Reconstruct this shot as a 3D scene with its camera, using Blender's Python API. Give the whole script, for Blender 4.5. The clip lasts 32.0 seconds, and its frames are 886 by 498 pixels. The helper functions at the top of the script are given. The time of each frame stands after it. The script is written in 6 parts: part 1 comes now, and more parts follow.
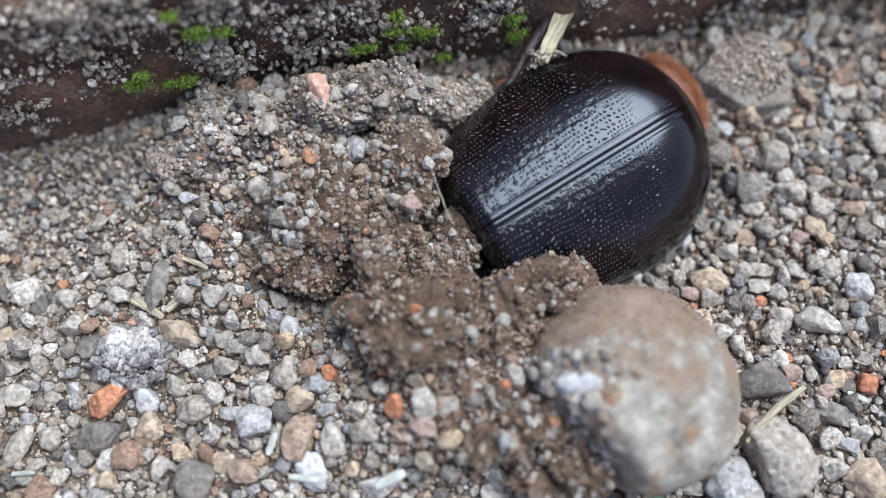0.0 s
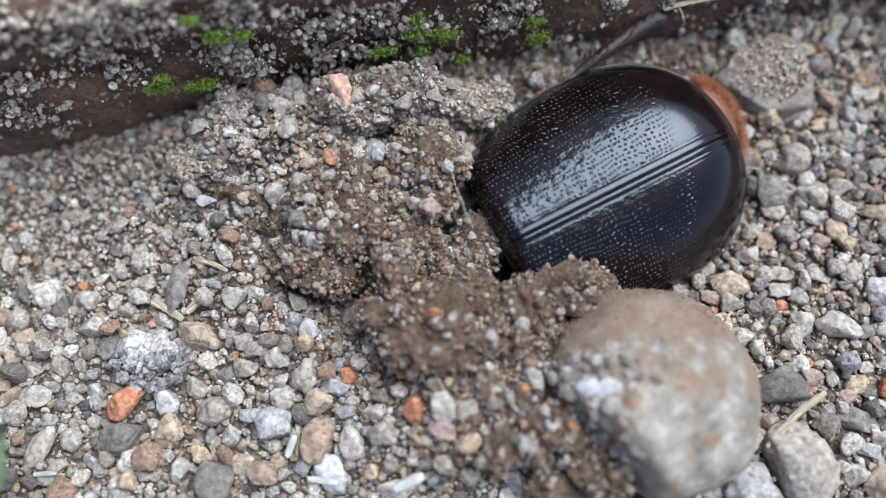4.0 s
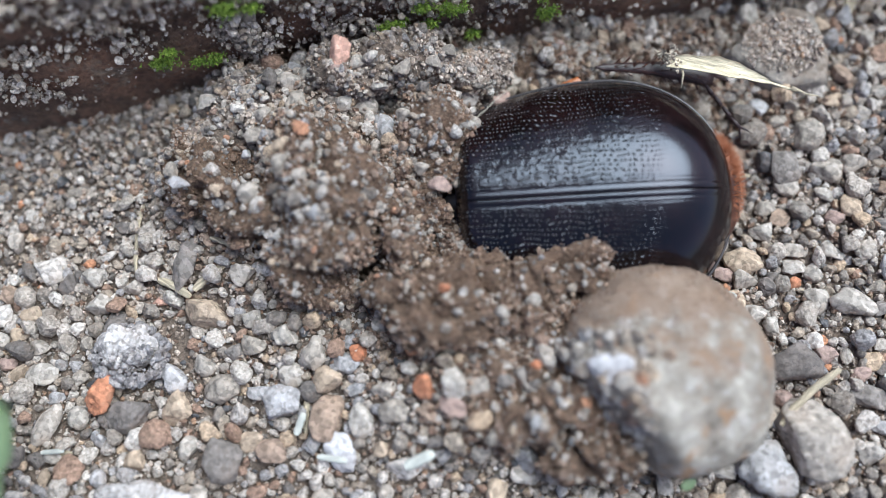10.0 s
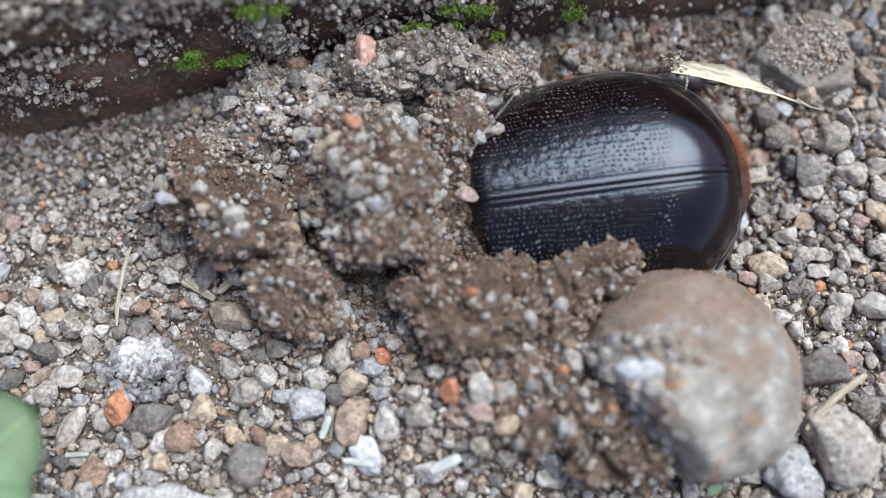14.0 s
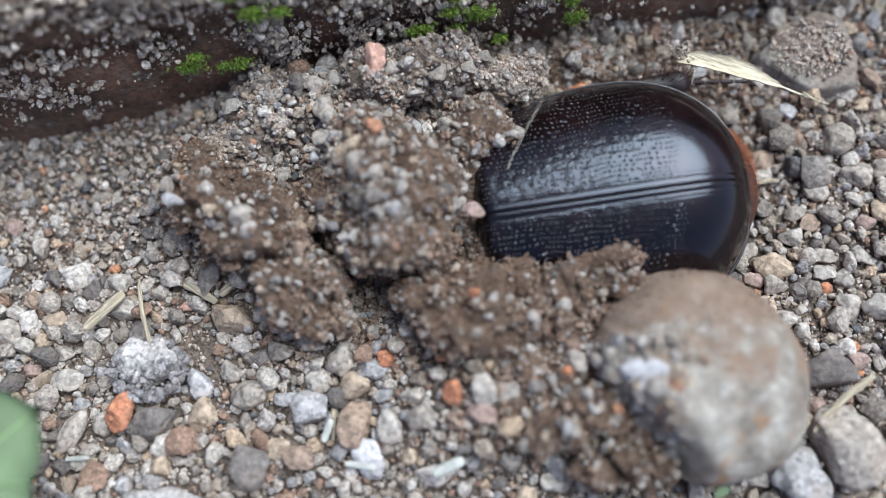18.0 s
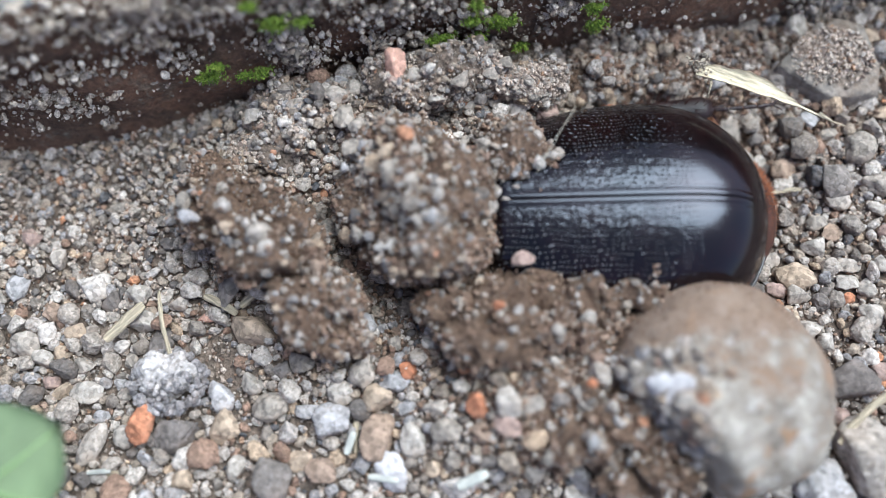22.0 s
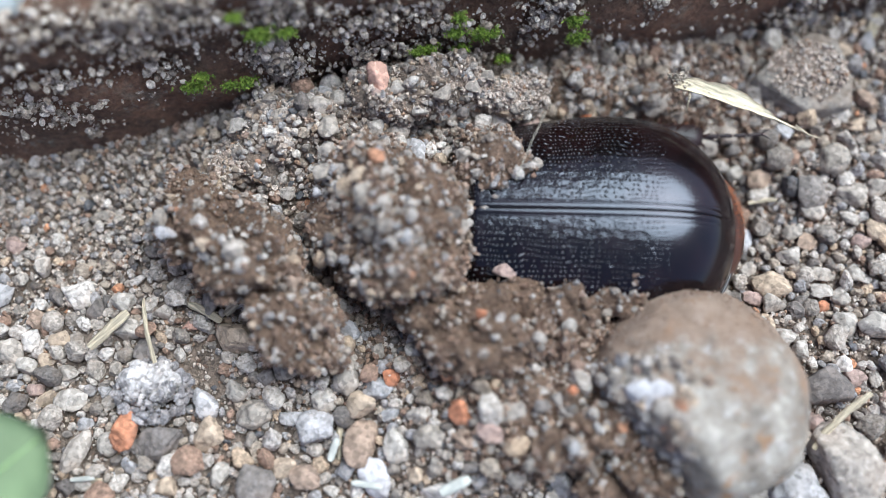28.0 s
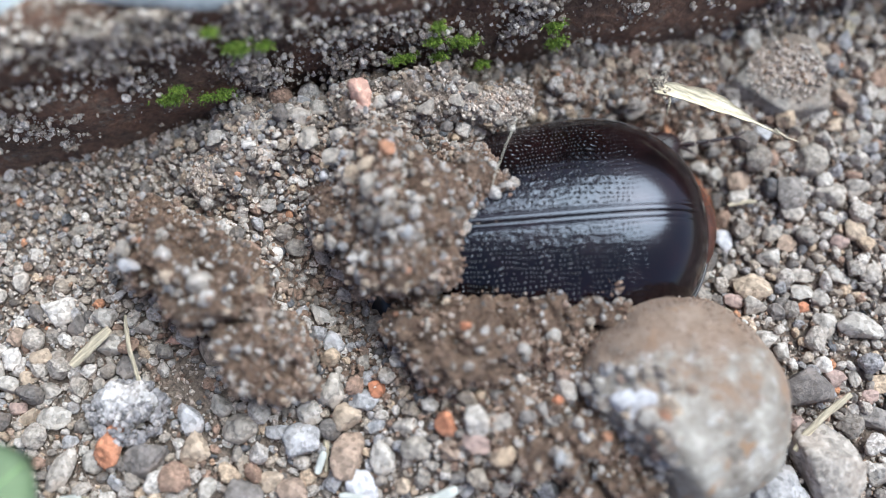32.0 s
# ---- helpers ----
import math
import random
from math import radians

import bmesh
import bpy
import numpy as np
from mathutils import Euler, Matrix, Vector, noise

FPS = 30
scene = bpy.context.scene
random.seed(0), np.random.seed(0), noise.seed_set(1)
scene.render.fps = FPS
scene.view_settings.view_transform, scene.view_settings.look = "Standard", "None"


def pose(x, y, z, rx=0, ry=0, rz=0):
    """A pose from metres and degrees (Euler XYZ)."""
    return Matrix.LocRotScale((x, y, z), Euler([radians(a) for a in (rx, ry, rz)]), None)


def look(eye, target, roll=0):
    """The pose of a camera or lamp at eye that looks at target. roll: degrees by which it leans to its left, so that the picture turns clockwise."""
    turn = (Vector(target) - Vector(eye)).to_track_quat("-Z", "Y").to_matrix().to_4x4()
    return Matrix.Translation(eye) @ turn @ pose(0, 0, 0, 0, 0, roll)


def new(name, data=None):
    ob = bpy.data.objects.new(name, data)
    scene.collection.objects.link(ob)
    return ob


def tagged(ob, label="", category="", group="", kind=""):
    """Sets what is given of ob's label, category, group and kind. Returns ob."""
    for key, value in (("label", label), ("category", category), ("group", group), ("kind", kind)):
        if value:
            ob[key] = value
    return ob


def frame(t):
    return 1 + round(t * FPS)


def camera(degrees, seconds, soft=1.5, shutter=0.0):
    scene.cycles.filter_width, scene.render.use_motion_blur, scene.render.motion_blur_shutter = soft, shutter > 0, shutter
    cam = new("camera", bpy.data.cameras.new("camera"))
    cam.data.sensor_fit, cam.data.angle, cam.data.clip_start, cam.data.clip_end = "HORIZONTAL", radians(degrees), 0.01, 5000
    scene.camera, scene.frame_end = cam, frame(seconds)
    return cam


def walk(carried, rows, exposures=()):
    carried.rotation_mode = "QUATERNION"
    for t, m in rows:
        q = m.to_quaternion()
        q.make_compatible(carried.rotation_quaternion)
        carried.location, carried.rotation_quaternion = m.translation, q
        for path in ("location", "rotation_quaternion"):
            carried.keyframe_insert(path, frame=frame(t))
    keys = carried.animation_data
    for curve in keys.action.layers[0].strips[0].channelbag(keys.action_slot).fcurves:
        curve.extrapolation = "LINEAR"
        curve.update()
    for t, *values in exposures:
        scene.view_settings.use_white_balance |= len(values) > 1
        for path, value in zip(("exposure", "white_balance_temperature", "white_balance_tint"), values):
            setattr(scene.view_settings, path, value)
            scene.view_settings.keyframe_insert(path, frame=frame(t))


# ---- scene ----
MM = 0.001
PATH = [
    (0, 0.00000, -0.02487, 0.08672, 16.000, -0.000, -0.000),
    (0.5, 0.00101, -0.02528, 0.08707, 16.227, 0.438, 0.117),
    (1, 0.00076, -0.02476, 0.08719, 16.046, 0.400, 0.179),
    (1.5, 0.00133, -0.02482, 0.08666, 16.049, 0.578, 0.112),
    (2, 0.00045, -0.02435, 0.08710, 15.918, 0.454, 0.255),
    (2.5, 0.00044, -0.02528, 0.08674, 16.210, 0.480, 0.173),
    (3, 0.00055, -0.02523, 0.08675, 15.914, 0.574, 0.188),
    (3.5, -0.00068, -0.02458, 0.08687, 15.704, 0.779, 0.381),
    (5.5, 0.00009, -0.02385, 0.08688, 15.788, 0.598, 0.374),
    (6, 0.00009, -0.02420, 0.08686, 15.707, 0.575, 0.349),
    (6.5, 0.00041, -0.02464, 0.08628, 15.511, 0.670, 0.135),
    (7, -0.00043, -0.02380, 0.08685, 15.397, 0.550, 0.359),
    (7.5, -0.00029, -0.02406, 0.08682, 15.494, 0.569, 0.379),
    (8, -0.00019, -0.02416, 0.08689, 15.514, 0.466, 0.334),
    (8.5, 0.00016, -0.02392, 0.08685, 15.423, 0.652, 0.453),
    (9, 0.00033, -0.02473, 0.08611, 15.641, 0.567, 0.309),
    (9.5, 0.00038, -0.02577, 0.08573, 15.689, 0.919, 0.272),
    (10, -0.00117, -0.02531, 0.08559, 15.202, 0.988, 0.397),
    (10.5, -0.00097, -0.02525, 0.08583, 15.222, 0.911, 0.415),
    (11, -0.00146, -0.02488, 0.08600, 15.364, 0.823, 0.499),
    (11.5, -0.00184, -0.02478, 0.08581, 15.381, 0.854, 0.610),
    (12, -0.00144, -0.02510, 0.08513, 15.461, 1.000, 0.632),
    (12.5, -0.00192, -0.02493, 0.08518, 15.266, 0.977, 0.638),
    (13, -0.00250, -0.02517, 0.08525, 15.000, 0.807, 0.387),
    (13.5, -0.00273, -0.02521, 0.08507, 14.744, 1.010, 0.450),
    (14, -0.00375, -0.02402, 0.08576, 14.536, 0.812, 0.524),
    (14.5, -0.00289, -0.02482, 0.08592, 15.288, 0.712, 0.422),
    (16.5, -0.00213, -0.02591, 0.08448, 15.682, 1.384, 0.266),
    (17, -0.00304, -0.02591, 0.08480, 15.622, 1.237, 0.369),
    (17.5, -0.00306, -0.02596, 0.08473, 15.902, 1.315, 0.452),
    (18, -0.00338, -0.02574, 0.08483, 15.930, 1.261, 0.472),
    (18.5, -0.00357, -0.02520, 0.08521, 15.683, 1.154, 0.588),
    (19, -0.00415, -0.02451, 0.08565, 15.787, 1.081, 0.615),
    (19.5, -0.00381, -0.02464, 0.08549, 16.160, 1.171, 0.394),
    (20, -0.00398, -0.02451, 0.08523, 16.100, 1.008, 0.388),
    (20.5, -0.00445, -0.02483, 0.08453, 15.952, 0.983, 0.342),
    (21, -0.00388, -0.02533, 0.08440, 15.572, 1.180, 0.216),
    (21.5, -0.00545, -0.02482, 0.08459, 15.667, 1.068, 0.359),
    (22, -0.00577, -0.02406, 0.08486, 15.515, 1.068, 0.309),
    (22.5, -0.00517, -0.02434, 0.08500, 15.912, 1.153, 0.278),
    (23, -0.00542, -0.02375, 0.08517, 15.829, 1.024, 0.172),
    (23.5, -0.00455, -0.02384, 0.08524, 15.938, 1.090, 0.116),
    (24, -0.00443, -0.02378, 0.08522, 16.061, 1.096, 0.126),
    (24.5, -0.00493, -0.02381, 0.08514, 16.024, 0.947, 0.103),
    (26.5, -0.00674, -0.02372, 0.08607, 15.662, -0.099, 0.202),
    (27, -0.00635, -0.02418, 0.08604, 15.607, -0.153, 0.063),
    (27.5, -0.00568, -0.02432, 0.08592, 15.664, -0.184, -0.050),
    (28, -0.00598, -0.02402, 0.08602, 15.823, -0.145, 0.089),
    (28.5, -0.00554, -0.02444, 0.08566, 15.821, -0.126, -0.024),
    (29, -0.00433, -0.02560, 0.08538, 16.136, -0.034, -0.125),
    (29.5, -0.00445, -0.02555, 0.08541, 15.538, -0.006, -0.291),
    (30, -0.00420, -0.02534, 0.08586, 15.399, -0.069, -0.763),
    (30.5, -0.00584, -0.02375, 0.08630, 14.966, -0.517, -0.737),
    (31, -0.00606, -0.02308, 0.08645, 14.821, -0.914, -0.997),
    (31.5, -0.00607, -0.02244, 0.08638, 14.556, -1.191, -1.361),
    (32, -0.00641, -0.02049, 0.08683, 14.043, -1.214, -1.277),
]
cam = camera(52, 32.0, soft=0.8)
cam.data.dof.use_dof = True
cam.data.dof.focus_distance = 0.0863
cam.data.dof.aperture_fstop = 7.8
walk(cam, [(r[0], pose(*r[1:])) for r in PATH], exposures=[(0, 0.68), (13, 0.72), (17, 0.62), (20, 0.66), (22, 0.80), (32, 0.84)])

# ---- daylight: overcast sky, brightest over the far side ----
SUN_AZ, SUN_EL = 38.0, 64.0
world = bpy.data.worlds.new("sky")
scene.world = world
world.use_nodes = True
wn = world.node_tree.nodes
sky = wn.new("ShaderNodeTexSky")
sky.sky_type = "NISHITA"
sky.sun_disc = False
sky.sun_elevation = radians(SUN_EL)
sky.sun_rotation = radians(90 - SUN_AZ)
sky.dust_density = 2.2
sky.air_density = 0.7
wn["Background"].inputs["Strength"].default_value = 0.15
world.node_tree.links.new(sky.outputs[0], wn["Background"].inputs[0])
sun = new("sun", bpy.data.lights.new("sun", "SUN"))
sun.data.energy = 4.0
sun.data.angle = radians(48)
sun.data.color = (0.68, 0.88, 0.96)
sd = Vector((math.cos(radians(SUN_AZ)) * math.cos(radians(SUN_EL)), math.sin(radians(SUN_AZ)) * math.cos(radians(SUN_EL)), math.sin(radians(SUN_EL))))
sun.matrix_world = look(sd * 3, (0, 0, 0))


# ---- materials ----
def nodes_of(name, rough=0.85):
    m = bpy.data.materials.new(name)
    m.use_nodes = True
    b = m.node_tree.nodes["Principled BSDF"]
    b.inputs["Roughness"].default_value = rough
    return m, m.node_tree.nodes, m.node_tree.links, b


def ramp(nodes, stops, step=False):
    r = nodes.new("ShaderNodeValToRGB")
    if step:
        r.color_ramp.interpolation = "CONSTANT"
    els = r.color_ramp.elements
    while len(els) < len(stops):
        els.new(0.5)
    for e, (p, c) in zip(els, stops):
        e.position, e.color = p, (*c, 1)
    return r


def noise_of(nodes, links, scale, detail=4, rough=0.6, coord="Object"):
    tc = nodes.new("ShaderNodeTexCoord")
    n = nodes.new("ShaderNodeTexNoise")
    n.inputs["Scale"].default_value, n.inputs["Detail"].default_value, n.inputs["Roughness"].default_value = scale, detail, rough
    links.new(tc.outputs[coord], n.inputs["Vector"])
    return n


def mix(nodes, links, kind, fac, a, b):
    m = nodes.new("ShaderNodeMix")
    m.data_type, m.blend_type = "RGBA", kind
    for sock, v in ((m.inputs[0], fac), (m.inputs[6], a), (m.inputs[7], b)):
        if hasattr(v, "is_linked"):
            links.new(v, sock)
        else:
            sock.default_value = v if isinstance(v, float) else (*v, 1)
    return m.outputs[2]


def bump(nodes, links, height, strength, dist, into):
    b = nodes.new("ShaderNodeBump")
    b.inputs["Strength"].default_value, b.inputs["Distance"].default_value = strength, dist
    links.new(height, b.inputs["Height"])
    links.new(b.outputs[0], into.inputs["Normal"])
    return b


def mineral(name, stops, island=True, rough=0.85, speck=0.5, dirt=0.35, step=False, grain=1400):
    """Stone of many tints: one tint a piece, mottled, with specks and a thin film of earth."""
    m, n, l, b = nodes_of(name, rough)
    if island:
        src = n.new("ShaderNodeNewGeometry").outputs["Random Per Island"]
    else:
        src = n.new("ShaderNodeObjectInfo").outputs["Random"]
    r = ramp(n, stops, step)
    l.new(src, r.inputs[0])
    n1 = noise_of(n, l, grain, 5, 0.65)
    r1 = ramp(n, [(0.30, (0.5, 0.485, 0.465)), (0.5, (1.0, 1.0, 1.0)), (0.70, (1.22, 1.22, 1.21))])
    l.new(n1.outputs[0], r1.inputs[0])
    c = mix(n, l, "MULTIPLY", speck + 0.3, r.outputs[0], r1.outputs[0])
    # crystals: small cells of lighter and darker mineral
    tc = n.new("ShaderNodeTexCoord")
    vo = n.new("ShaderNodeTexVoronoi")
    vo.inputs["Scale"].default_value = grain * 2.6
    l.new(tc.outputs["Object"], vo.inputs["Vector"])
    sx = n.new("ShaderNodeSeparateColor")
    l.new(vo.outputs["Color"], sx.inputs[0])
    r2 = ramp(n, [(0.0, (0.5, 0.49, 0.48)), (0.4, (0.95, 0.95, 0.95)), (0.78, (1.15, 1.15, 1.15)), (0.95, (1.38, 1.38, 1.40))])
    l.new(sx.outputs[0], r2.inputs[0])
    c = mix(n, l, "MULTIPLY", min(1.0, speck * 1.5), c, r2.outputs[0])
    n3 = noise_of(n, l, grain * 0.28, 4, 0.7)
    r3 = ramp(n, [(0.48, (0, 0, 0)), (0.66, (1, 1, 1))])
    l.new(n3.outputs[0], r3.inputs[0])
    m2 = n.new("ShaderNodeMath")
    m2.operation = "MULTIPLY"
    m2.inputs[1].default_value = dirt
    l.new(r3.outputs[0], m2.inputs[0])
    c = mix(n, l, "MIX", m2.outputs[0], c, (0.17, 0.125, 0.09))
    c = mix(n, l, "MULTIPLY", 1.0, c, (1.18, 1.0, 0.942))
    l.new(c, b.inputs["Base Color"])
    hs = n.new("ShaderNodeMath")
    hs.operation = "MULTIPLY_ADD"
    hs.inputs[1].default_value = 0.35
    l.new(sx.outputs[1], hs.inputs[0])
    l.new(n1.outputs[0], hs.inputs[2])
    bump(n, l, hs.outputs[0], 1.0, 0.00042, b)
    return m


GREYS = [(0.0, (0.134, 0.125, 0.118)), (0.10, (0.340, 0.320, 0.290)), (0.24, (0.220, 0.205, 0.185)), (0.36, (0.412, 0.398, 0.370)),
         (0.49, (0.300, 0.265, 0.220)), (0.60, (0.280, 0.285, 0.295)), (0.70, (0.427, 0.413, 0.391)), (0.79, (0.400, 0.320, 0.235)),
         (0.855, (0.269, 0.185, 0.140)), (0.915, (0.507, 0.499, 0.475)), (0.964, (0.460, 0.230, 0.130)), (0.972, (0.095, 0.101, 0.112))]
M_GRIT = mineral("mixed_grit", GREYS, True, step=True, grain=1800)
M_DIRTY = mineral("earthy_grit", [(p, tuple(0.72 * v + 0.04 for v in c)) for p, c in GREYS], True, step=True, grain=1800, dirt=0.75)
M_FINE = mineral("fine_grit", [(0.0, (0.35, 0.303, 0.26)), (0.25, (0.50, 0.450, 0.398)), (0.5, (0.54, 0.50, 0.45)), (0.72, (0.41, 0.35, 0.30)),
                               (0.86, (0.46, 0.44, 0.41)), (0.95, (0.33, 0.22, 0.15))], True, step=True, grain=2600)
M_LOOSE = mineral("loose_grains", [(p, tuple(0.78 * v + 0.02 for v in c)) for p, c in GREYS], True, step=True, grain=2000, dirt=0.8)
M_CRUMB = mineral("earth_crumbs", [(0.0, (0.152, 0.10, 0.073)), (0.3, (0.24, 0.167, 0.124)), (0.55, (0.308, 0.232, 0.180)), (0.76, (0.198, 0.128, 0.093)),
                                   (0.87, (0.37, 0.33, 0.295))], True, step=True, grain=2600, dirt=0.5)
M_CRUST = mineral("mortar_crust", [(0.0, (0.27, 0.24, 0.20)), (0.3, (0.52, 0.49, 0.43)), (0.6, (0.38, 0.34, 0.285)), (0.8, (0.64, 0.62, 0.57))], True, step=True, grain=2200)


M_PALE = mineral("whitish_grains", [(0.0, (0.17, 0.17, 0.18)), (0.4, (0.25, 0.255, 0.27)), (0.75, (0.36, 0.36, 0.37))], True, step=True, grain=1800, dirt=0.2)


def tint(name, a, b, rough=0.9, speck=0.5, dirt=0.3, grain=900):
    return mineral(name, [(0.0, a), (1.0, b)], False, rough, speck, dirt, grain=grain)


STONE = {
    "grey": tint("grey_stone", (0.24, 0.225, 0.20), (0.35, 0.333, 0.305), dirt=0.45),
    "dark": tint("dark_stone", (0.13, 0.12, 0.115), (0.20, 0.19, 0.18)),
    "light": tint("light_stone", (0.29, 0.28, 0.257), (0.37, 0.36, 0.335), dirt=0.5),
    "white": tint("white_stone", (0.45, 0.44, 0.42), (0.52, 0.51, 0.49), dirt=0.4),
    "blue": tint("bluish_stone", (0.25, 0.26, 0.27), (0.34, 0.35, 0.365), dirt=0.45),
    "tan": tint("tan_stone", (0.31, 0.258, 0.20), (0.38, 0.315, 0.242)),
    "brown": tint("brown_stone", (0.24, 0.185, 0.147), (0.29, 0.225, 0.175)),
    "mauve": tint("mauve_stone", (0.26, 0.20, 0.18), (0.31, 0.235, 0.21)),
    "orange": tint("brick_red_chip", (0.37, 0.155, 0.085), (0.42, 0.19, 0.11), dirt=0.45),
    "pink": tint("pink_chip", (0.46, 0.29, 0.235), (0.50, 0.32, 0.26), dirt=0.3),
    "pale": tint("pale_bluish_stone", (0.40, 0.42, 0.45), (0.43, 0.45, 0.48), speck=0.3),
    "slab": tint("slab_stone", (0.20, 0.19, 0.172), (0.22, 0.21, 0.192), speck=0.4, dirt=0.6, grain=900),
    "pitted": tint("pitted_stone", (0.40, 0.405, 0.41), (0.45, 0.455, 0.46), speck=0.9, dirt=0.3, grain=1300),
}
WORDS = {"pale": "pale bluish", "grey": "grey", "dark": "dark grey", "light": "light grey", "white": "whitish", "blue": "bluish grey", "tan": "tan", "brown": "brown",
         "mauve": "mauve", "orange": "brick-red", "pink": "pink", "pitted": "pale pitted"}


def earth_material(name, dark, mid, light, grain):
    m, n, l, b = nodes_of(name, 0.95)
    n1 = noise_of(n, l, grain, 8, 0.72)
    r = ramp(n, [(0.30, dark), (0.5, mid), (0.72, light)])
    l.new(n1.outputs[0], r.inputs[0])
    n2 = noise_of(n, l, grain * 6, 4, 0.7)
    r2 = ramp(n, [(0.32, (0.35, 0.35, 0.35)), (0.68, (1.6, 1.6, 1.6))])
    l.new(n2.outputs[0], r2.inputs[0])
    l.new(mix(n, l, "MULTIPLY", 1.0, mix(n, l, "MULTIPLY", 0.8, r.outputs[0], r2.outputs[0]), (1.22, 1.0, 0.92)), b.inputs["Base Color"])
    bump(n, l, n2.outputs[0], 1.0, 0.0012, b)
    return m


M_GROUND = earth_material("sandy_earth", (0.09, 0.073, 0.060), (0.17, 0.142, 0.119), (0.28, 0.246, 0.208), 300)
M_EARTH = earth_material("moist_earth", (0.078, 0.051, 0.035), (0.158, 0.108, 0.076), (0.25, 0.185, 0.137), 420)


def brick_material():
    m, n, l, b = nodes_of("old_brick", 0.9)
    n1 = noise_of(n, l, 130, 6, 0.65)
    r = ramp(n, [(0.3, (0.10, 0.064, 0.046)), (0.46, (0.21, 0.117, 0.080)), (0.60, (0.29, 0.142, 0.090)), (0.75, (0.32, 0.275, 0.22))])
    l.new(n1.outputs[0], r.inputs[0])
    n2 = noise_of(n, l, 1500, 5, 0.7)
    r2 = ramp(n, [(0.3, (0.4, 0.4, 0.4)), (0.7, (1.35, 1.3, 1.25))])
    l.new(n2.outputs[0], r2.inputs[0])
    c = mix(n, l, "MULTIPLY", 0.85, r.outputs[0], r2.outputs[0])
    n3 = noise_of(n, l, 420, 4, 0.7)
    r3 = ramp(n, [(0.62, (0, 0, 0)), (0.76, (0.8, 0.8, 0.8))])
    l.new(n3.outputs[0], r3.inputs[0])
    c = mix(n, l, "MIX", r3.outputs[0], c, (0.33, 0.31, 0.265))
    l.new(c, b.inputs["Base Color"])
    bump(n, l, n2.outputs[0], 1.0, 0.0014, b)
    return m


def plain(name, col, rough=0.7, var=0.3, scale=900, bumpy=0.3, dist=0.0002, grain=1.0):
    """One colour with a mottled grain; grain below 1 draws it out along x, as in fibres."""
    m, n, l, b = nodes_of(name, rough)
    n1 = noise_of(n, l, scale, 5, 0.65)
    if grain != 1.0:
        mp = n.new("ShaderNodeMapping")
        mp.inputs["Scale"].default_value = (grain, 1.0, 1.0)
        l.new(n.new("ShaderNodeTexCoord").outputs["Object"], mp.inputs[0])
        l.new(mp.outputs[0], n1.inputs["Vector"])
    r = ramp(n, [(0.28, tuple(c * (1 - var) for c in col)), (0.72, tuple(min(1, c * (1 + var)) for c in col))])
    l.new(n1.outputs[0], r.inputs[0])
    l.new(r.outputs[0], b.inputs["Base Color"])
    bump(n, l, n1.outputs[0], bumpy, dist, b)
    return m


M_BRICK = brick_material()
M_CAP = plain("pale_mortar", (0.40, 0.41, 0.40), 0.9, 0.25, 500, 0.6, 0.0004)
M_MOSS = mineral("moss_green", [(0.0, (0.07, 0.14, 0.015)), (0.5, (0.17, 0.30, 0.035)), (1.0, (0.30, 0.44, 0.07))], True, 0.7, 0.2, 0.0)
M_LEAF = plain("leaf_green", (0.125, 0.165, 0.082), 0.65, 0.35, 150)
M_VEIN = plain("leaf_vein", (0.20, 0.29, 0.12), 0.5, 0.1, 400)
M_STRAW = plain("dry_straw", (0.44, 0.34, 0.24), 0.75, 0.6, 5200, 0.9, 0.0004, 0.04)
M_HUSK = plain("dry_husk", (0.58, 0.46, 0.32), 0.7, 0.5, 3000, 0.9, 0.0003, 0.12)
M_SLIVER = plain("white_sliver", (0.40, 0.37, 0.33), 0.6, 0.2, 1200)
M_TWIG = plain("grey_bark", (0.30, 0.235, 0.185), 0.9, 0.4, 1200, 0.8, 0.0004)
M_FIBRE = plain("root_fibre", (0.40, 0.34, 0.27), 0.8, 0.3, 2000)


def chitin(name, col, rough=0.22):
    m, n, l, b = nodes_of(name, rough)
    n1 = noise_of(n, l, 700, 4, 0.6)
    r = ramp(n, [(0.3, tuple(c * 0.7 for c in col)), (0.7, tuple(c * 1.4 for c in col))])
    l.new(n1.outputs[0], r.inputs[0])
    l.new(r.outputs[0], b.inputs["Base Color"])
    n2 = noise_of(n, l, 2600, 3, 0.6)
    bump(n, l, n2.outputs[0], 0.25, 0.0001, b)
    return m


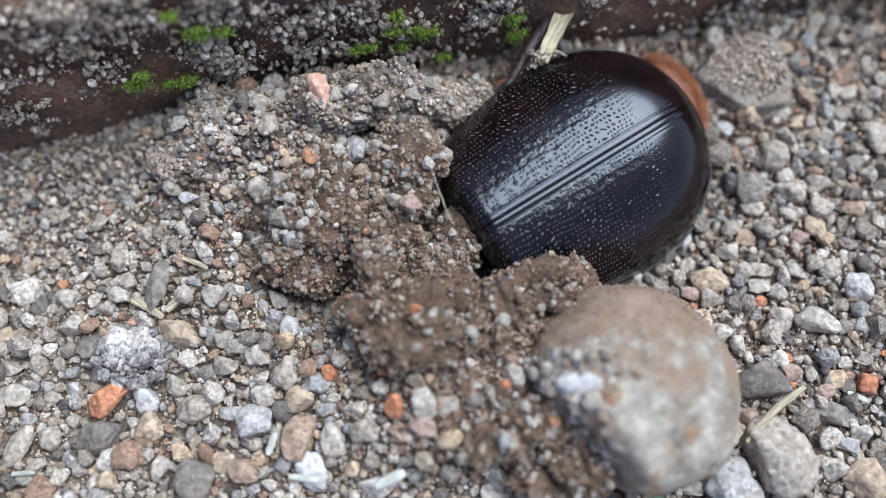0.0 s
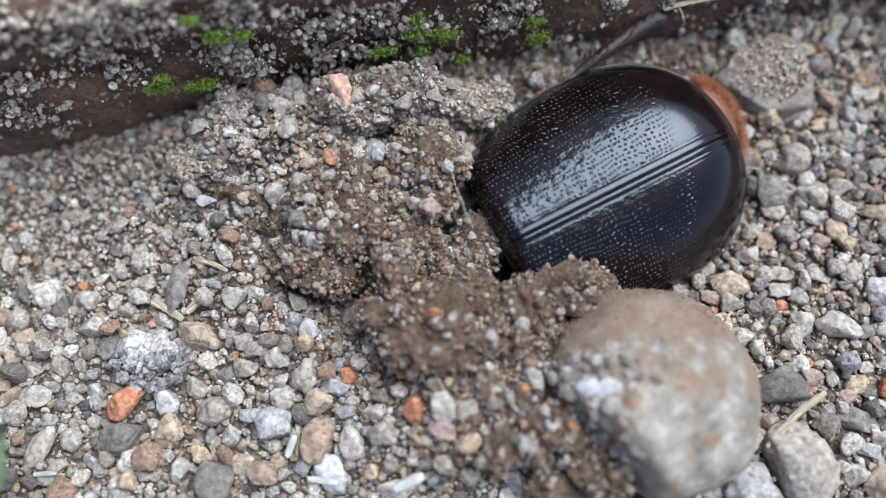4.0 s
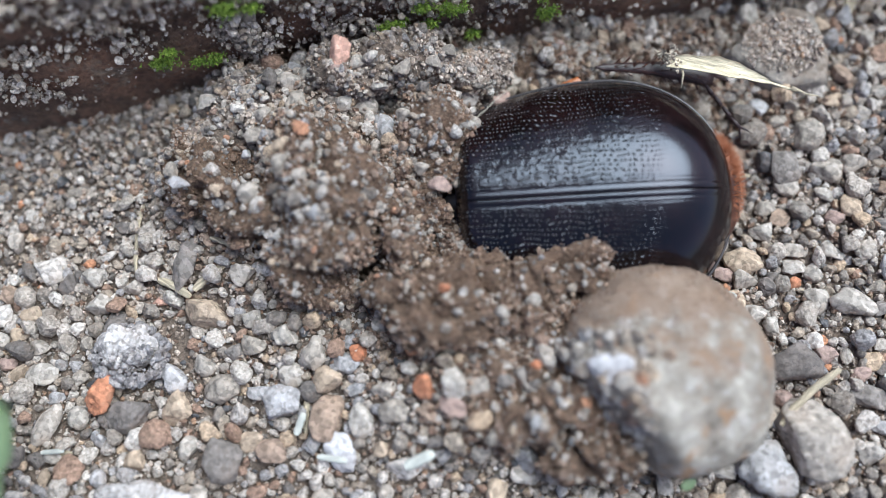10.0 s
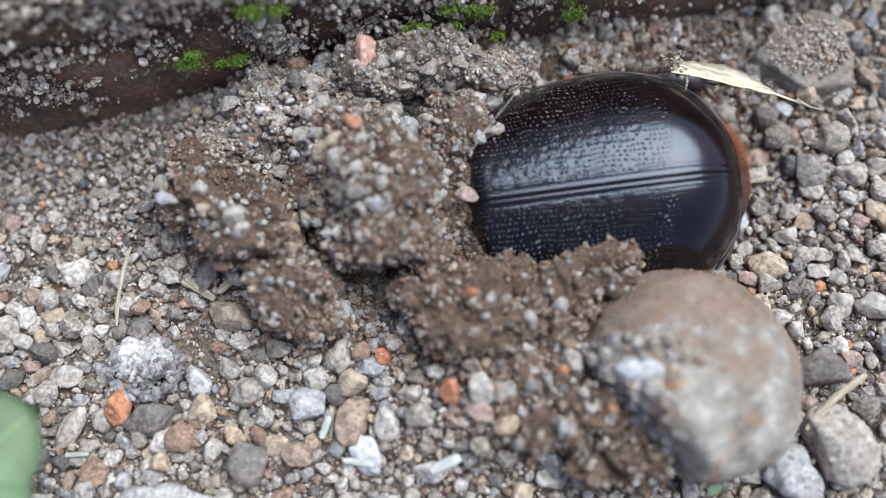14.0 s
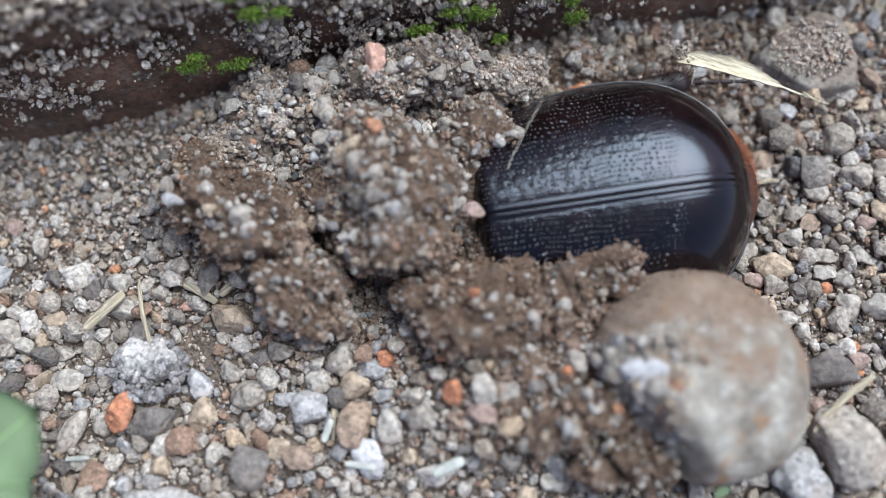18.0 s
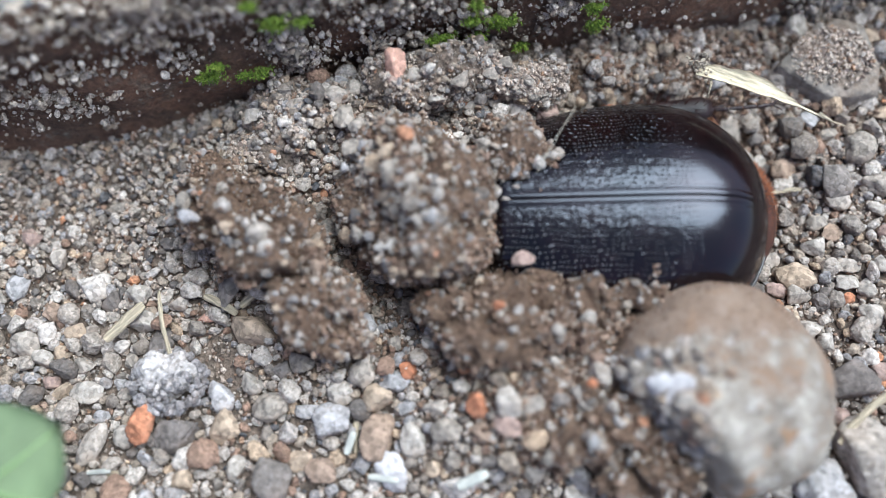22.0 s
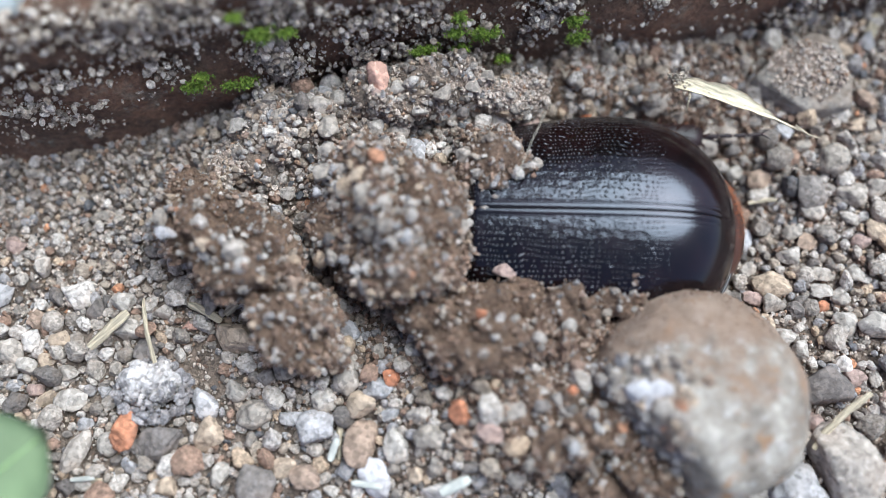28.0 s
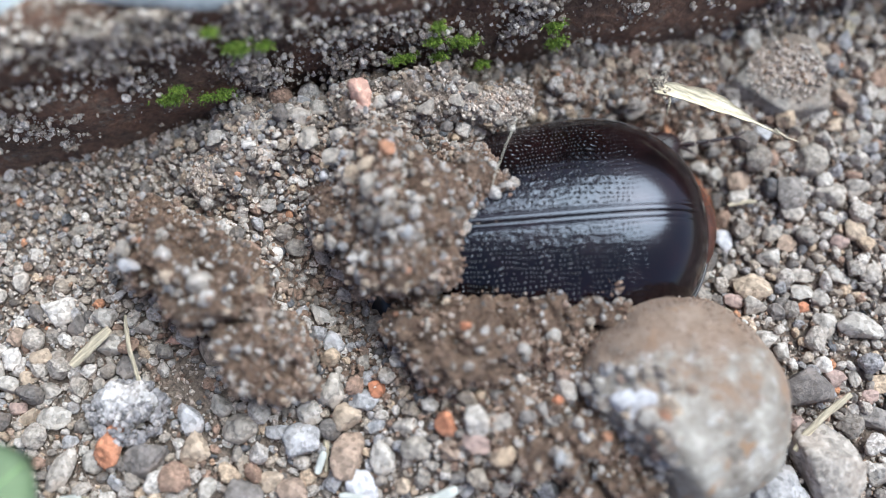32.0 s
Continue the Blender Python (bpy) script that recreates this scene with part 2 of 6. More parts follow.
def elytra_material():
    """Black wing case: rows of pits along the body that fade towards the rear, thin scratches, and pale glints painted
    into the pits.
    """
    m, n, l, b = nodes_of("wing_case", 0.2)
    tc = n.new("ShaderNodeTexCoord")
    sep = n.new("ShaderNodeSeparateXYZ")
    l.new(tc.outputs["Object"], sep.inputs[0])

    def math_(op, a, c=None, d=None):
        k = n.new("ShaderNodeMath")
        k.operation = op
        for i, v in enumerate((a, c, d)):
            if v is None:
                continue
            if hasattr(v, "is_linked"):
                l.new(v, k.inputs[i])
            else:
                k.inputs[i].default_value = v
        return k.outputs[0]

    wob = noise_of(n, l, 330, 2, 0.5)
    w2 = math_("SUBTRACT", wob.outputs[0], 0.5)
    yy = math_("ABSOLUTE", sep.outputs["Y"])
    row = math_("ADD", math_("DIVIDE", yy, 0.00044), math_("MULTIPLY", w2, 2.6))
    idx = math_("FLOOR", row)
    fy = math_("SUBTRACT", math_("FRACT", row), 0.5)
    along = math_("ADD", math_("DIVIDE", sep.outputs["X"], 0.00040), math_("ADD", math_("MULTIPLY", idx, 0.37), math_("MULTIPLY", w2, 9.0)))
    fx = math_("SUBTRACT", math_("FRACT", along), 0.5)
    rad = math_("SQRT", math_("ADD", math_("MULTIPLY", math_("MULTIPLY", fx, fx), 1.5), math_("MULTIPLY", math_("MULTIPLY", fy, fy), 1.3)))
    pit = n.new("ShaderNodeMapRange")
    pit.interpolation_type = "SMOOTHSTEP"
    for i, v in ((1, 0.03), (2, 0.36), (3, 0.0), (4, 1.0)):
        pit.inputs[i].default_value = v
    l.new(rad, pit.inputs[0])
    fade = n.new("ShaderNodeMapRange")
    for i, v in ((1, -0.0060), (2, 0.0030), (3, 0.02), (4, 1.0)):
        fade.inputs[i].default_value = v
    l.new(math_("ADD", sep.outputs["X"], math_("MULTIPLY", yy, 0.15)), fade.inputs[0])
    cell = n.new("ShaderNodeTexWhiteNoise")
    cell.noise_dimensions = "2D"
    cv = n.new("ShaderNodeCombineXYZ")
    l.new(idx, cv.inputs[0])
    l.new(math_("FLOOR", along), cv.inputs[1])
    l.new(cv.outputs[0], cell.inputs["Vector"])
    keep = math_("MULTIPLY", math_("GREATER_THAN", cell.outputs["Value"], 0.14), fade.outputs[0])
    smooth = n.new("ShaderNodeMapRange")
    for i, v in ((1, 0.0007), (2, 0.0010), (3, 0.0), (4, 1.0)):
        smooth.inputs[i].default_value = v
    l.new(yy, smooth.inputs[0])
    keep = math_("MULTIPLY", keep, smooth.outputs[0])
    depth = math_("MULTIPLY", math_("SUBTRACT", 1.0, pit.outputs[0]), keep)
    furrow = math_("MULTIPLY", math_("COSINE", math_("MULTIPLY", row, 3.14159)), math_("MULTIPLY", 0.05, keep))
    fine = noise_of(n, l, 5200, 3, 0.6)
    mid = noise_of(n, l, 1500, 2, 0.5)
    h = math_("ADD", math_("SUBTRACT", furrow, depth), math_("ADD", math_("MULTIPLY", fine.outputs[0], 0.02), math_("MULTIPLY", math_("MULTIPLY", mid.outputs[0], 0.4), keep)))
    bump(n, l, h, 1.0, 0.00024, b)
    tone = noise_of(n, l, 160, 3, 0.6)
    r = ramp(n, [(0.35, (0.0015, 0.0012, 0.0014)), (0.68, (0.009, 0.003, 0.0032))])
    l.new(tone.outputs[0], r.inputs[0])
    # Sky glints in the pits, painted as pale base colour, uneven by cell.
    pit_glint = math_("MULTIPLY", math_("POWER", depth, 2.2), math_("ADD", 0.28, math_("MULTIPLY", cell.outputs["Value"], 0.45)))
    c = mix(n, l, "MIX", pit_glint, r.outputs[0], (0.42, 0.40, 0.41))
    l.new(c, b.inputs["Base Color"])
    rr = n.new("ShaderNodeMapRange")
    for i, v in ((1, 0.35), (2, 0.7), (3, 0.13), (4, 0.21)):
        rr.inputs[i].default_value = v
    l.new(tone.outputs[0], rr.inputs[0])
    l.new(rr.outputs[0], b.inputs["Roughness"])
    b.inputs["IOR"].default_value = 1.47
    b.inputs["Specular Tint"].default_value = (0.86, 0.86, 1.0, 1)
    return m


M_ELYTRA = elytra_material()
M_BLACK = chitin("black_chitin", (0.010, 0.008, 0.009), 0.34)
M_BELLY = chitin("brown_chitin", (0.05, 0.016, 0.010), 0.42)
M_RED = chitin("red_brown_chitin", (0.085, 0.016, 0.007), 0.3)
M_TAIL = chitin("rusty_tail", (0.15, 0.055, 0.032), 0.45)
M_LEG = chitin("leg_chitin", (0.024, 0.009, 0.009), 0.5)
M_AMBER = chitin("amber_chitin", (0.36, 0.10, 0.03), 0.35)
M_RIM = chitin("rim_chitin", (0.045, 0.035, 0.035), 0.3)
M_HAIR = plain("rust_hair", (0.34, 0.115, 0.055), 0.6, 0.3, 1500)


# ---- mesh tools ----
rng = np.random.default_rng(7)


def ico(sub):
    bm = bmesh.new()
    bmesh.ops.create_icosphere(bm, subdivisions=sub, radius=1)
    v = np.array([q.co[:] for q in bm.verts])
    f = np.array([[q.index for q in p.verts] for p in bm.faces])
    bm.free()
    return v, f


ICO = {s: ico(s) for s in (1, 2, 3, 4, 5, 6)}


def mesh_of(name, v, f, mat, smooth=True):
    """A mesh from numpy corners (metres) and faces of equal size."""
    me = bpy.data.meshes.new(name)
    v, f = np.asarray(v, dtype=np.float32), np.asarray(f, dtype=np.int32)
    k = f.shape[1]
    me.vertices.add(len(v))
    me.vertices.foreach_set("co", v.ravel())
    me.loops.add(f.size)
    me.loops.foreach_set("vertex_index", f.ravel())
    me.polygons.add(len(f))
    me.polygons.foreach_set("loop_start", np.arange(0, f.size, k, dtype=np.int32))
    me.polygons.foreach_set("use_smooth", np.full(len(f), smooth))
    me.update(calc_edges=True)
    me.materials.append(mat)
    return me


def part(name, me, parent, label="", at=None, kind=""):
    ob = new(name, me)
    ob.parent = parent
    if at is not None:
        ob.matrix_basis = at
    return tagged(ob, label=label, kind=kind)


def wave(seed, scale, n=26, octaves=1):
    """A smooth random field over points (N, 3), about -1 to 1."""
    g = np.random.default_rng(seed)
    k = g.normal(size=(n, 3)) / scale * np.exp(g.uniform(-0.5, 0.5 + 0.8 * (octaves - 1), (n, 1)))
    ph = g.uniform(0, 6.283, n)
    amp = 1 / np.maximum(np.linalg.norm(k, axis=1) * scale, 0.6)
    amp /= np.sqrt((amp ** 2).sum() / 2) * 1.5

    def f(p):
        return (np.sin(p @ k.T + ph) * amp).sum(1)
    return f


def rock(seed, sub, cuts=9, sharp=18.0, rough=0.05):
    """Corners of a broken stone of about unit radius: uneven flats between worn edges, with a pitted skin."""
    g = np.random.default_rng(seed)
    d, f = ICO[sub]
    cuts = cuts - 2 + int(g.integers(0, 3))
    nrm = g.normal(size=(cuts, 3))
    nrm /= np.linalg.norm(nrm, axis=1)[:, None]
    off = g.uniform(0.42, 0.82, cuts)
    s = np.maximum(d @ nrm.T, 0.02) / off
    r = 1 / ((s ** sharp).sum(1) + 1) ** (1 / sharp)
    v = d * r[:, None]
    if rough:
        v = v * (1 + rough * wave(seed + 1, 0.35, 24, 2)(d))[:, None]
        if sub > 2:
            v = v * (1 + 0.7 * rough * wave(seed + 2, 0.13, 40, 1)(d))[:, None]
    return v / np.abs(v).max(0), f


def turns(n, g):
    q = g.normal(size=(n, 4))
    q /= np.linalg.norm(q, axis=1)[:, None]
    w, x, y, z = q.T
    return np.stack([1 - 2 * (y * y + z * z), 2 * (x * y - z * w), 2 * (x * z + y * w), 2 * (x * y + z * w), 1 - 2 * (x * x + z * z), 2 * (y * z - x * w),
                     2 * (x * z - y * w), 2 * (y * z + x * w), 1 - 2 * (x * x + y * y)], 1).reshape(n, 3, 3)


SHAPES = {s: [rock(100 * s + i, s, 6, 70, 0.08) for i in range(14)] for s in (1, 2, 3)}
for i, (cv, cf) in enumerate(SHAPES[1]):
    cv *= np.random.default_rng(600 + i).uniform(0.55, 1.2, (len(cv), 1))


def heap(name, pos, rad, mat, sub, g, smooth=False, flat=0.72):
    """Many grains in one mesh: places and radii in millimetres."""
    n = len(pos)
    R, kind = turns(n, g), g.integers(0, 14, n)
    sc = g.uniform(0.6, 1.1, (n, 3)) * rad[:, None]
    sc[:, 2] *= flat / 0.8
    vs, fs, base = [], [], 0
    for k in range(14):
        i = np.where(kind == k)[0]
        if not len(i):
            continue
        v, f = SHAPES[sub][k]
        p = np.einsum("nij,nvj->nvi", R[i], v[None] * sc[i][:, None]) + pos[i][:, None]
        vs.append(p.reshape(-1, 3))
        fs.append((f[None] + (np.arange(len(i)) * len(v))[:, None, None] + base).reshape(-1, 3))
        base += len(i) * len(v)
    return mesh_of(name, np.concatenate(vs) * MM, np.concatenate(fs), mat, smooth)


class Taken:
    """Discs that already lie on the plan, to keep new ones apart."""

    def __init__(self, cell=1.0):
        self.cell, self.at = cell, {}

    def free(self, x, y, r, gap):
        c = self.cell
        m = int((r + 2.2) / c) + 1
        i, j = int(x // c), int(y // c)
        for a in range(i - m, i + m + 1):
            for b in range(j - m, j + m + 1):
                for (u, v, s) in self.at.get((a, b), ()):
                    if (u - x) ** 2 + (v - y) ** 2 < (gap * (r + s)) ** 2:
                        return False
        return True

    def put(self, x, y, r):
        self.at.setdefault((int(x // self.cell), int(y // self.cell)), []).append((x, y, r))


# ---- ground ----
WALL_A, WALL_B = np.array((-45.5, 10.8)), np.array((31.2, 25.2))
WDIR = (WALL_B - WALL_A) / np.linalg.norm(WALL_B - WALL_A)
WNRM = np.array((-WDIR[1], WDIR[0]))
swell = wave(3, 9.0, 30, 2)
ripple = wave(4, 2.2, 40, 2)


def bell(x, y, cx, cy, sx, sy, a=0.0):
    c, s = math.cos(radians(a)), math.sin(radians(a))
    u, v = (x - cx) * c + (y - cy) * s, -(x - cx) * s + (y - cy) * c
    return np.exp(-(u / sx) ** 2 - (v / sy) ** 2)


def ground_height(x, y):
    """Millimetres, for arrays of plan millimetres."""
    p = np.stack([x, y, np.zeros_like(x)], 1)
    near = np.exp(-((x / 90) ** 2 + (y / 70) ** 2) ** 2)
    h = 0.55 * swell(p) * near + 0.35 * ripple(p) * near - 0.4
    h += 4.6 * bell(x, y, -9, 9.5, 11, 6, 8) + 2.2 * bell(x, y, -17, 2, 8, 7) + 3.2 * bell(x, y, -19, 13, 9, 4.5, 10)
    h += 3.4 * bell(x, y, 2, -10.5, 11, 5, -4) + 2.0 * bell(x, y, 9, -16, 9, 6)
    h += 4.2 * bell(x, y, -1, -17, 9, 5.5, 10) + 3.0 * bell(x, y, -22, 10.5, 7, 4, 12) + 2.0 * bell(x, y, 13, 19, 10, 4, 8)
    h -= 5.5 * np.minimum(1, 1.6 * bell(x, y, 13.5, 5, 10.5, 8, 12))
    h += 1.8 * bell(x, y, -22, -3, 5.5, 10, 38)
    h -= 2.6 * bell(x, y, -8.5, -4.5, 4.5, 3)
    h -= 2.2 * bell(x, y, -16.5, -2, 2.2, 6, 30)
    h -= 3.5 * bell(x, y, -8.4, 11.4, 1.7, 1.3)
    return h


def axis_steps(lo, hi, step, far):
    mid = np.arange(lo, hi + 1e-6, step)
    out, d = [], step
    a = hi
    while a < far:
        d *= 1.35
        a += d
        out.append(a)
    left, d, a = [], step, lo
    while a > -far:
        d *= 1.35
        a -= d
        left.append(a)
    return np.concatenate([left[::-1], mid, out])


gx, gy = axis_steps(-66, 58, 0.65, 60000), axis_steps(-38, 36, 0.65, 60000)
X, Y = np.meshgrid(gx, gy)
gz = ground_height(X.ravel(), Y.ravel())
nx, ny = len(gx), len(gy)
ids = np.arange(nx * ny).reshape(ny, nx)
quads = np.stack([ids[:-1, :-1], ids[:-1, 1:], ids[1:, 1:], ids[1:, :-1]], -1).reshape(-1, 4)
ground = new("ground", mesh_of("ground", np.stack([X.ravel(), Y.ravel(), gz], 1) * MM, quads, M_GROUND))
tagged(ground, "grey-brown sandy earth under loose gravel", "ground", kind="structure")

# ---- brick edging behind the gravel ----
lean = 0.16


def on_wall(s, z, out=0.0):
    """Plan place (mm) s along the wall from its start, at height z, standing out from the face."""
    p = WALL_A + WDIR * s + WNRM * (z * lean - out)
    return np.array((p[0], p[1], z))


def edging():
    ss = np.concatenate([np.arange(-120, -20, 5), np.arange(-20, 110, 0.6), np.arange(110, 240, 5)])
    prof = [(z, 0.0) for z in np.arange(-4, 18.6, 0.6)] + [(19.2, 0.6), (19.8, 1.6), (20.1, 3.0), (20.2, 6.0), (20.2, 14.0), (20.2, 50.0), (8.0, 51.0), (-4, 51.0)]
    v = []
    for z, back in prof:
        for s in ss:
            v.append(on_wall(s, z, -back))
    v = np.array(v)
    d = wave(21, 5.0, 30, 2)(v) * 0.75 + wave(22, 1.1, 40, 2)(v) * 0.22
    groove = np.exp(-((v[:, 2] - 11.5 - 0.6 * wave(23, 12.0)(v)) / 1.3) ** 2) * 1.1
    v[:, :2] += WNRM[None] * (d + groove)[:, None]
    v[:, 2] += 0.25 * wave(24, 3.0)(v)
    n, m = len(ss), len(prof)
    k = np.arange(n * m).reshape(m, n)
    q = np.stack([k[:-1, :-1], k[:-1, 1:], k[1:, 1:], k[1:, :-1]], -1).reshape(-1, 4)
    ob = new("wall_north", mesh_of("wall_north", v * MM, q, M_BRICK))
    tagged(ob, "dark red-brown old brick edging with lichen and crust", "wall", kind="structure")
    # mortar bed on top
    ss = np.concatenate([np.arange(-120, -20, 5), np.arange(-20, 110, 0.8), np.arange(110, 240, 5)])
    prof = [(17.9, 0.9), (19.2, 0.2), (20.4, 0.6), (21.4, 1.8), (22.0, 6.0), (22.2, 14.0), (22.2, 30.0), (22.0, 49.0), (16.0, 50.0)]
    v = np.array([on_wall(s, z, -b) for z, b in prof for s in ss])
    v[:, :2] += WNRM[None] * (wave(31, 4.0, 30, 2)(v) * 1.1)[:, None]
    v[:, 2] += 0.35 * wave(32, 2.0, 30, 2)(v)
    n, m = len(ss), len(prof)
    k = np.arange(n * m).reshape(m, n)
    q = np.stack([k[:-1, :-1], k[:-1, 1:], k[1:, 1:], k[1:, :-1]], -1).reshape(-1, 4)
    ob = new("trim", mesh_of("trim", v * MM, q, M_CAP))
    tagged(ob, "pale grey mortar bed on top of the brick edging", "mortar", kind="structure")


edging()

# ---- named stones ----
TAKEN = Taken()
STONE_NO = [0]


def stone(x, y, w, d, turn, tone, rise=0.35, h=None, what="pebble", label="", sub=4, lift=None, cuts=7, rough=0.085, sharp=80.0, at=None, group="larger pebbles in the gravel"):
    """One stone of its own: plan place and size in millimetres, turned in plan, sunk into the ground by what rise leaves."""
    STONE_NO[0] += 1
    v, f = rock(1000 + STONE_NO[0], sub, cuts, sharp, rough)
    h = h or 0.75 * min(w, d)
    me = mesh_of(what, v * np.array((w / 2, d / 2, h / 2)) * MM, f, STONE[tone])
    z = float(ground_height(np.array([x]), np.array([y]))[0]) + rise * h if lift is None else lift
    ob = new(what, me)
    g = np.random.default_rng(STONE_NO[0])
    ob.matrix_basis = at or pose(x * MM, y * MM, z * MM, g.uniform(-12, 12), g.uniform(-12, 12), turn)
    TAKEN.put(x, y, (w + d) / 4.3)
    tagged(ob, label or WORDS[tone] + " rough pebble lying in the gravel", "pebble", group)
    return ob


stone(-41.1, -4.3, 4.0, 3.3, 20, "white", label="whitish rough stone lying in the gravel")
stone(-36.2, -8.0, 3.3, 2.6, 5, "light")
stone(-34.0, -9.8, 2.4, 3.3, -25, "dark")
stone(-25.1, -8.4, 4.7, 4.0, -15, "tan")
stone(-27.4, -4.5, 2.6, 6.3, -12, "dark")
stone(-31.7, -18.2, 4.9, 3.7, 10, "dark")
stone(-23.2, -15.6, 3.5, 3.4, 0, "grey")
stone(-23.1, -21.9, 4.5, 5.4, 5, "dark")
stone(-17.6, -17.1, 4.2, 3.5, 12, "blue")
stone(-11.9, -13.7, 3.1, 2.6, -20, "blue")
stone(-13.1, -15.1, 3.4, 3.1, 15, "tan")
stone(-13.2, -18.7, 3.7, 4.7, 5, "brown")
stone(-10.0, -18.7, 2.5, 3.5, -8, "light")
stone(-12.1, -21.4, 2.9, 4.7, 25, "pale", label="whitish pointed stone lying in the gravel")
stone(-10.7, -12.6, 2.0, 1.9, 0, "orange")
stone(-4.1, -16.0, 2.6, 2.5, 0, "orange")
stone(-5.7, -23.1, 4.6, 2.4, 8, "white")
stone(-17.4, -10.9, 2.9, 2.8, 0, "light")
stone(-14.6, -12.5, 2.7, 3.7, -10, "grey")
stone(-39.6, -19.3, 2.5, 4.7, -20, "grey")
stone(-36.9, -18.5, 2.2, 2.4, 0, "light")
stone(-26.1, -21.4, 2.0, 2.6, 10, "light")
stone(-30.8, -22.4, 2.2, 2.2, 0, "tan")
stone(-35.3, -13.7, 2.0, 2.0, 0, "blue")
stone(-30.0, -7.5, 1.8, 1.2, 10, "pink")
stone(-21.4, -5.2, 3.0, 2.6, 10, "grey")
stone(-20.5, -11.9, 2.6, 2.2, 0, "grey")
stone(-20.9, -9.3, 2.2, 2.0, 20, "light")
stone(30.6, -20.5, 6.6, 8.4, 35, "grey", h=5.0,sub=4,label="smooth pale stone beside the cobble",rise=0.4)
stone(26.9, -22.7, 6.3, 5.4, 0, "blue", sub=4)
stone(30.0, -13.2, 5.2, 4.2, -10, "dark")
stone(29.1, -16.5, 3.0, 2.9, 0, "mauve")
stone(36.2, -7.4, 4.8, 3.1, -18, "light")
stone(33.0, -7.1, 2.6, 2.9, 0, "light")
stone(40.7, -3.9, 2.9, 3.3, 10, "blue")
stone(26.3, -3.0, 3.9, 3.4, -10, "tan")
stone(30.9, -5.2, 1.7, 1.3, 0, "orange")
stone(40.5, -13.2, 2.5, 2.6, 0, "orange")
stone(37.0, -16.5, 4.7, 2.9, -25, "dark")
stone(39.4, -18.0, 2.4, 2.0, 0, "light")
stone(38.0, -19.1, 2.6, 1.5, -8, "blue")
stone(38.9, -22.3, 4.0, 4.0, 10, "tan")
stone(36.4, -21.3, 2.4, 2.4, 0, "light")
stone(25.2, -7.2, 1.9, 2.7, 0, "tan")
stone(26.8, -8.3, 3.5, 2.4, 15, "light")
stone(33.5, 9.8, 3.6, 3.5, 0, "grey")
stone(31.2, 6.8, 3.5, 4.7, 0, "dark")
stone(36.6, 13.8, 2.7, 1.8, 5, "tan")
stone(37.1, 2.4, 2.7, 2.5, 0, "tan")
stone(35.3, 6.1, 3.4, 2.6, 10, "grey")
stone(38.1, 6.7, 2.9, 2.2, -10, "grey")
stone(31.2, 4.8, 2.8, 2.5, 0, "grey")
stone(38.2, -2.1, 2.5, 2.2, 20, "grey")
stone(34.9, -2.1, 2.8, 1.9, -30, "light")
stone(28.6, -0.1, 3.0, 2.6, 20, "light")
stone(41.2, 4.3, 2.9, 2.2, 0, "brown")
stone(44.4, 11.5, 2.5, 3.9, 0, "grey")
stone(-4.1, 17.1, 1.5, 1.5, 0, "white")
stone(-0.1, 11.2, 1.5, 1.6, 0, "white")
stone(-21.9, 15.3, 3.3, 2.1, 8, "mauve")
stone(-8.4, 8.2, 2.2, 3.7, 12, "blue")
stone(-27.4, 7.1, 2.2, 4.5, -12, "grey", lift=1.5,what="pebble",label="smooth pale grey pebble under the brick ledge")
stone(-20.2, -0.0, 1.8, 1.7, 0, "white")
stone(-2.5, 15.1, 3.1, 2.2, 15, "grey")
stone(3.8, 15.8, 3.5, 2.7, -10, "grey")
stone(4.4, 22.5, 2.8, 4.2, 0, "light", lift=6.5)
stone(-15.6, 13.6, 2.2, 1.9, 0, "light")
stone(-10.2, 10.5, 2.5, 2.0, 30, "grey")
stone(-24.3, 2.7, 1.6, 1.6, 0, "white")
stone(-7.4, 11.9, 2.5, 1.7, 20, "grey")
stone(-4.7, 13.0, 2.0, 1.9, 0, "light")
stone(-12.4, 10.5, 2.1, 1.7, 0, "light")
stone(-17.4, 12.3, 2.5, 1.9, 0, "grey")

stone(-45.1, -8.9, 1.9, 2.3, 0, "white", rise=0.45)
stone(-42.3, -8.6, 2.3, 2.0, 0, "tan", rise=0.45)
stone(-43.6, -10.7, 2.5, 1.7, 8, "tan", rise=0.45)
stone(-45.4, -11.3, 2.4, 2.1, 20, "light", rise=0.45)
stone(-44.2, -13.4, 2.0, 1.4, 0, "mauve", rise=0.45)
stone(-40.7, -14.6, 3.6, 2.5, 5, "light", rise=0.45)
stone(-41.4, -11.8, 2.6, 2.0, -20, "grey", rise=0.45)
stone(-43.1, -14.3, 3.1, 1.4, 35, "tan", rise=0.45)
stone(-36.5, -5.3, 2.4, 2.1, 0, "light", rise=0.45)
stone(-32.6, -5.9, 2.0, 1.8, 0, "grey", rise=0.45)
stone(-27.1, -17.7, 2.7, 4.2, -25, "tan", rise=0.45)
stone(-27.9, -14.9, 2.6, 3.3, 8, "blue", rise=0.45)
stone(-34.5, -20.4, 1.8, 1.8, 0, "blue", rise=0.45)
stone(-25.2, -13.6, 2.6, 2.4, 0, "light", rise=0.45)
stone(-43.7, -16.5, 1.7, 1.3, 10, "white", rise=0.45)
stone(-46.9, -10.0, 2.9, 2.9, 0, "grey", rise=0.45)
stone(-39.3, -16.6, 1.7, 1.4, 0, "blue", rise=0.45)
stone(-17.0, -14.6, 2.9, 2.6, 10, "light", rise=0.45)
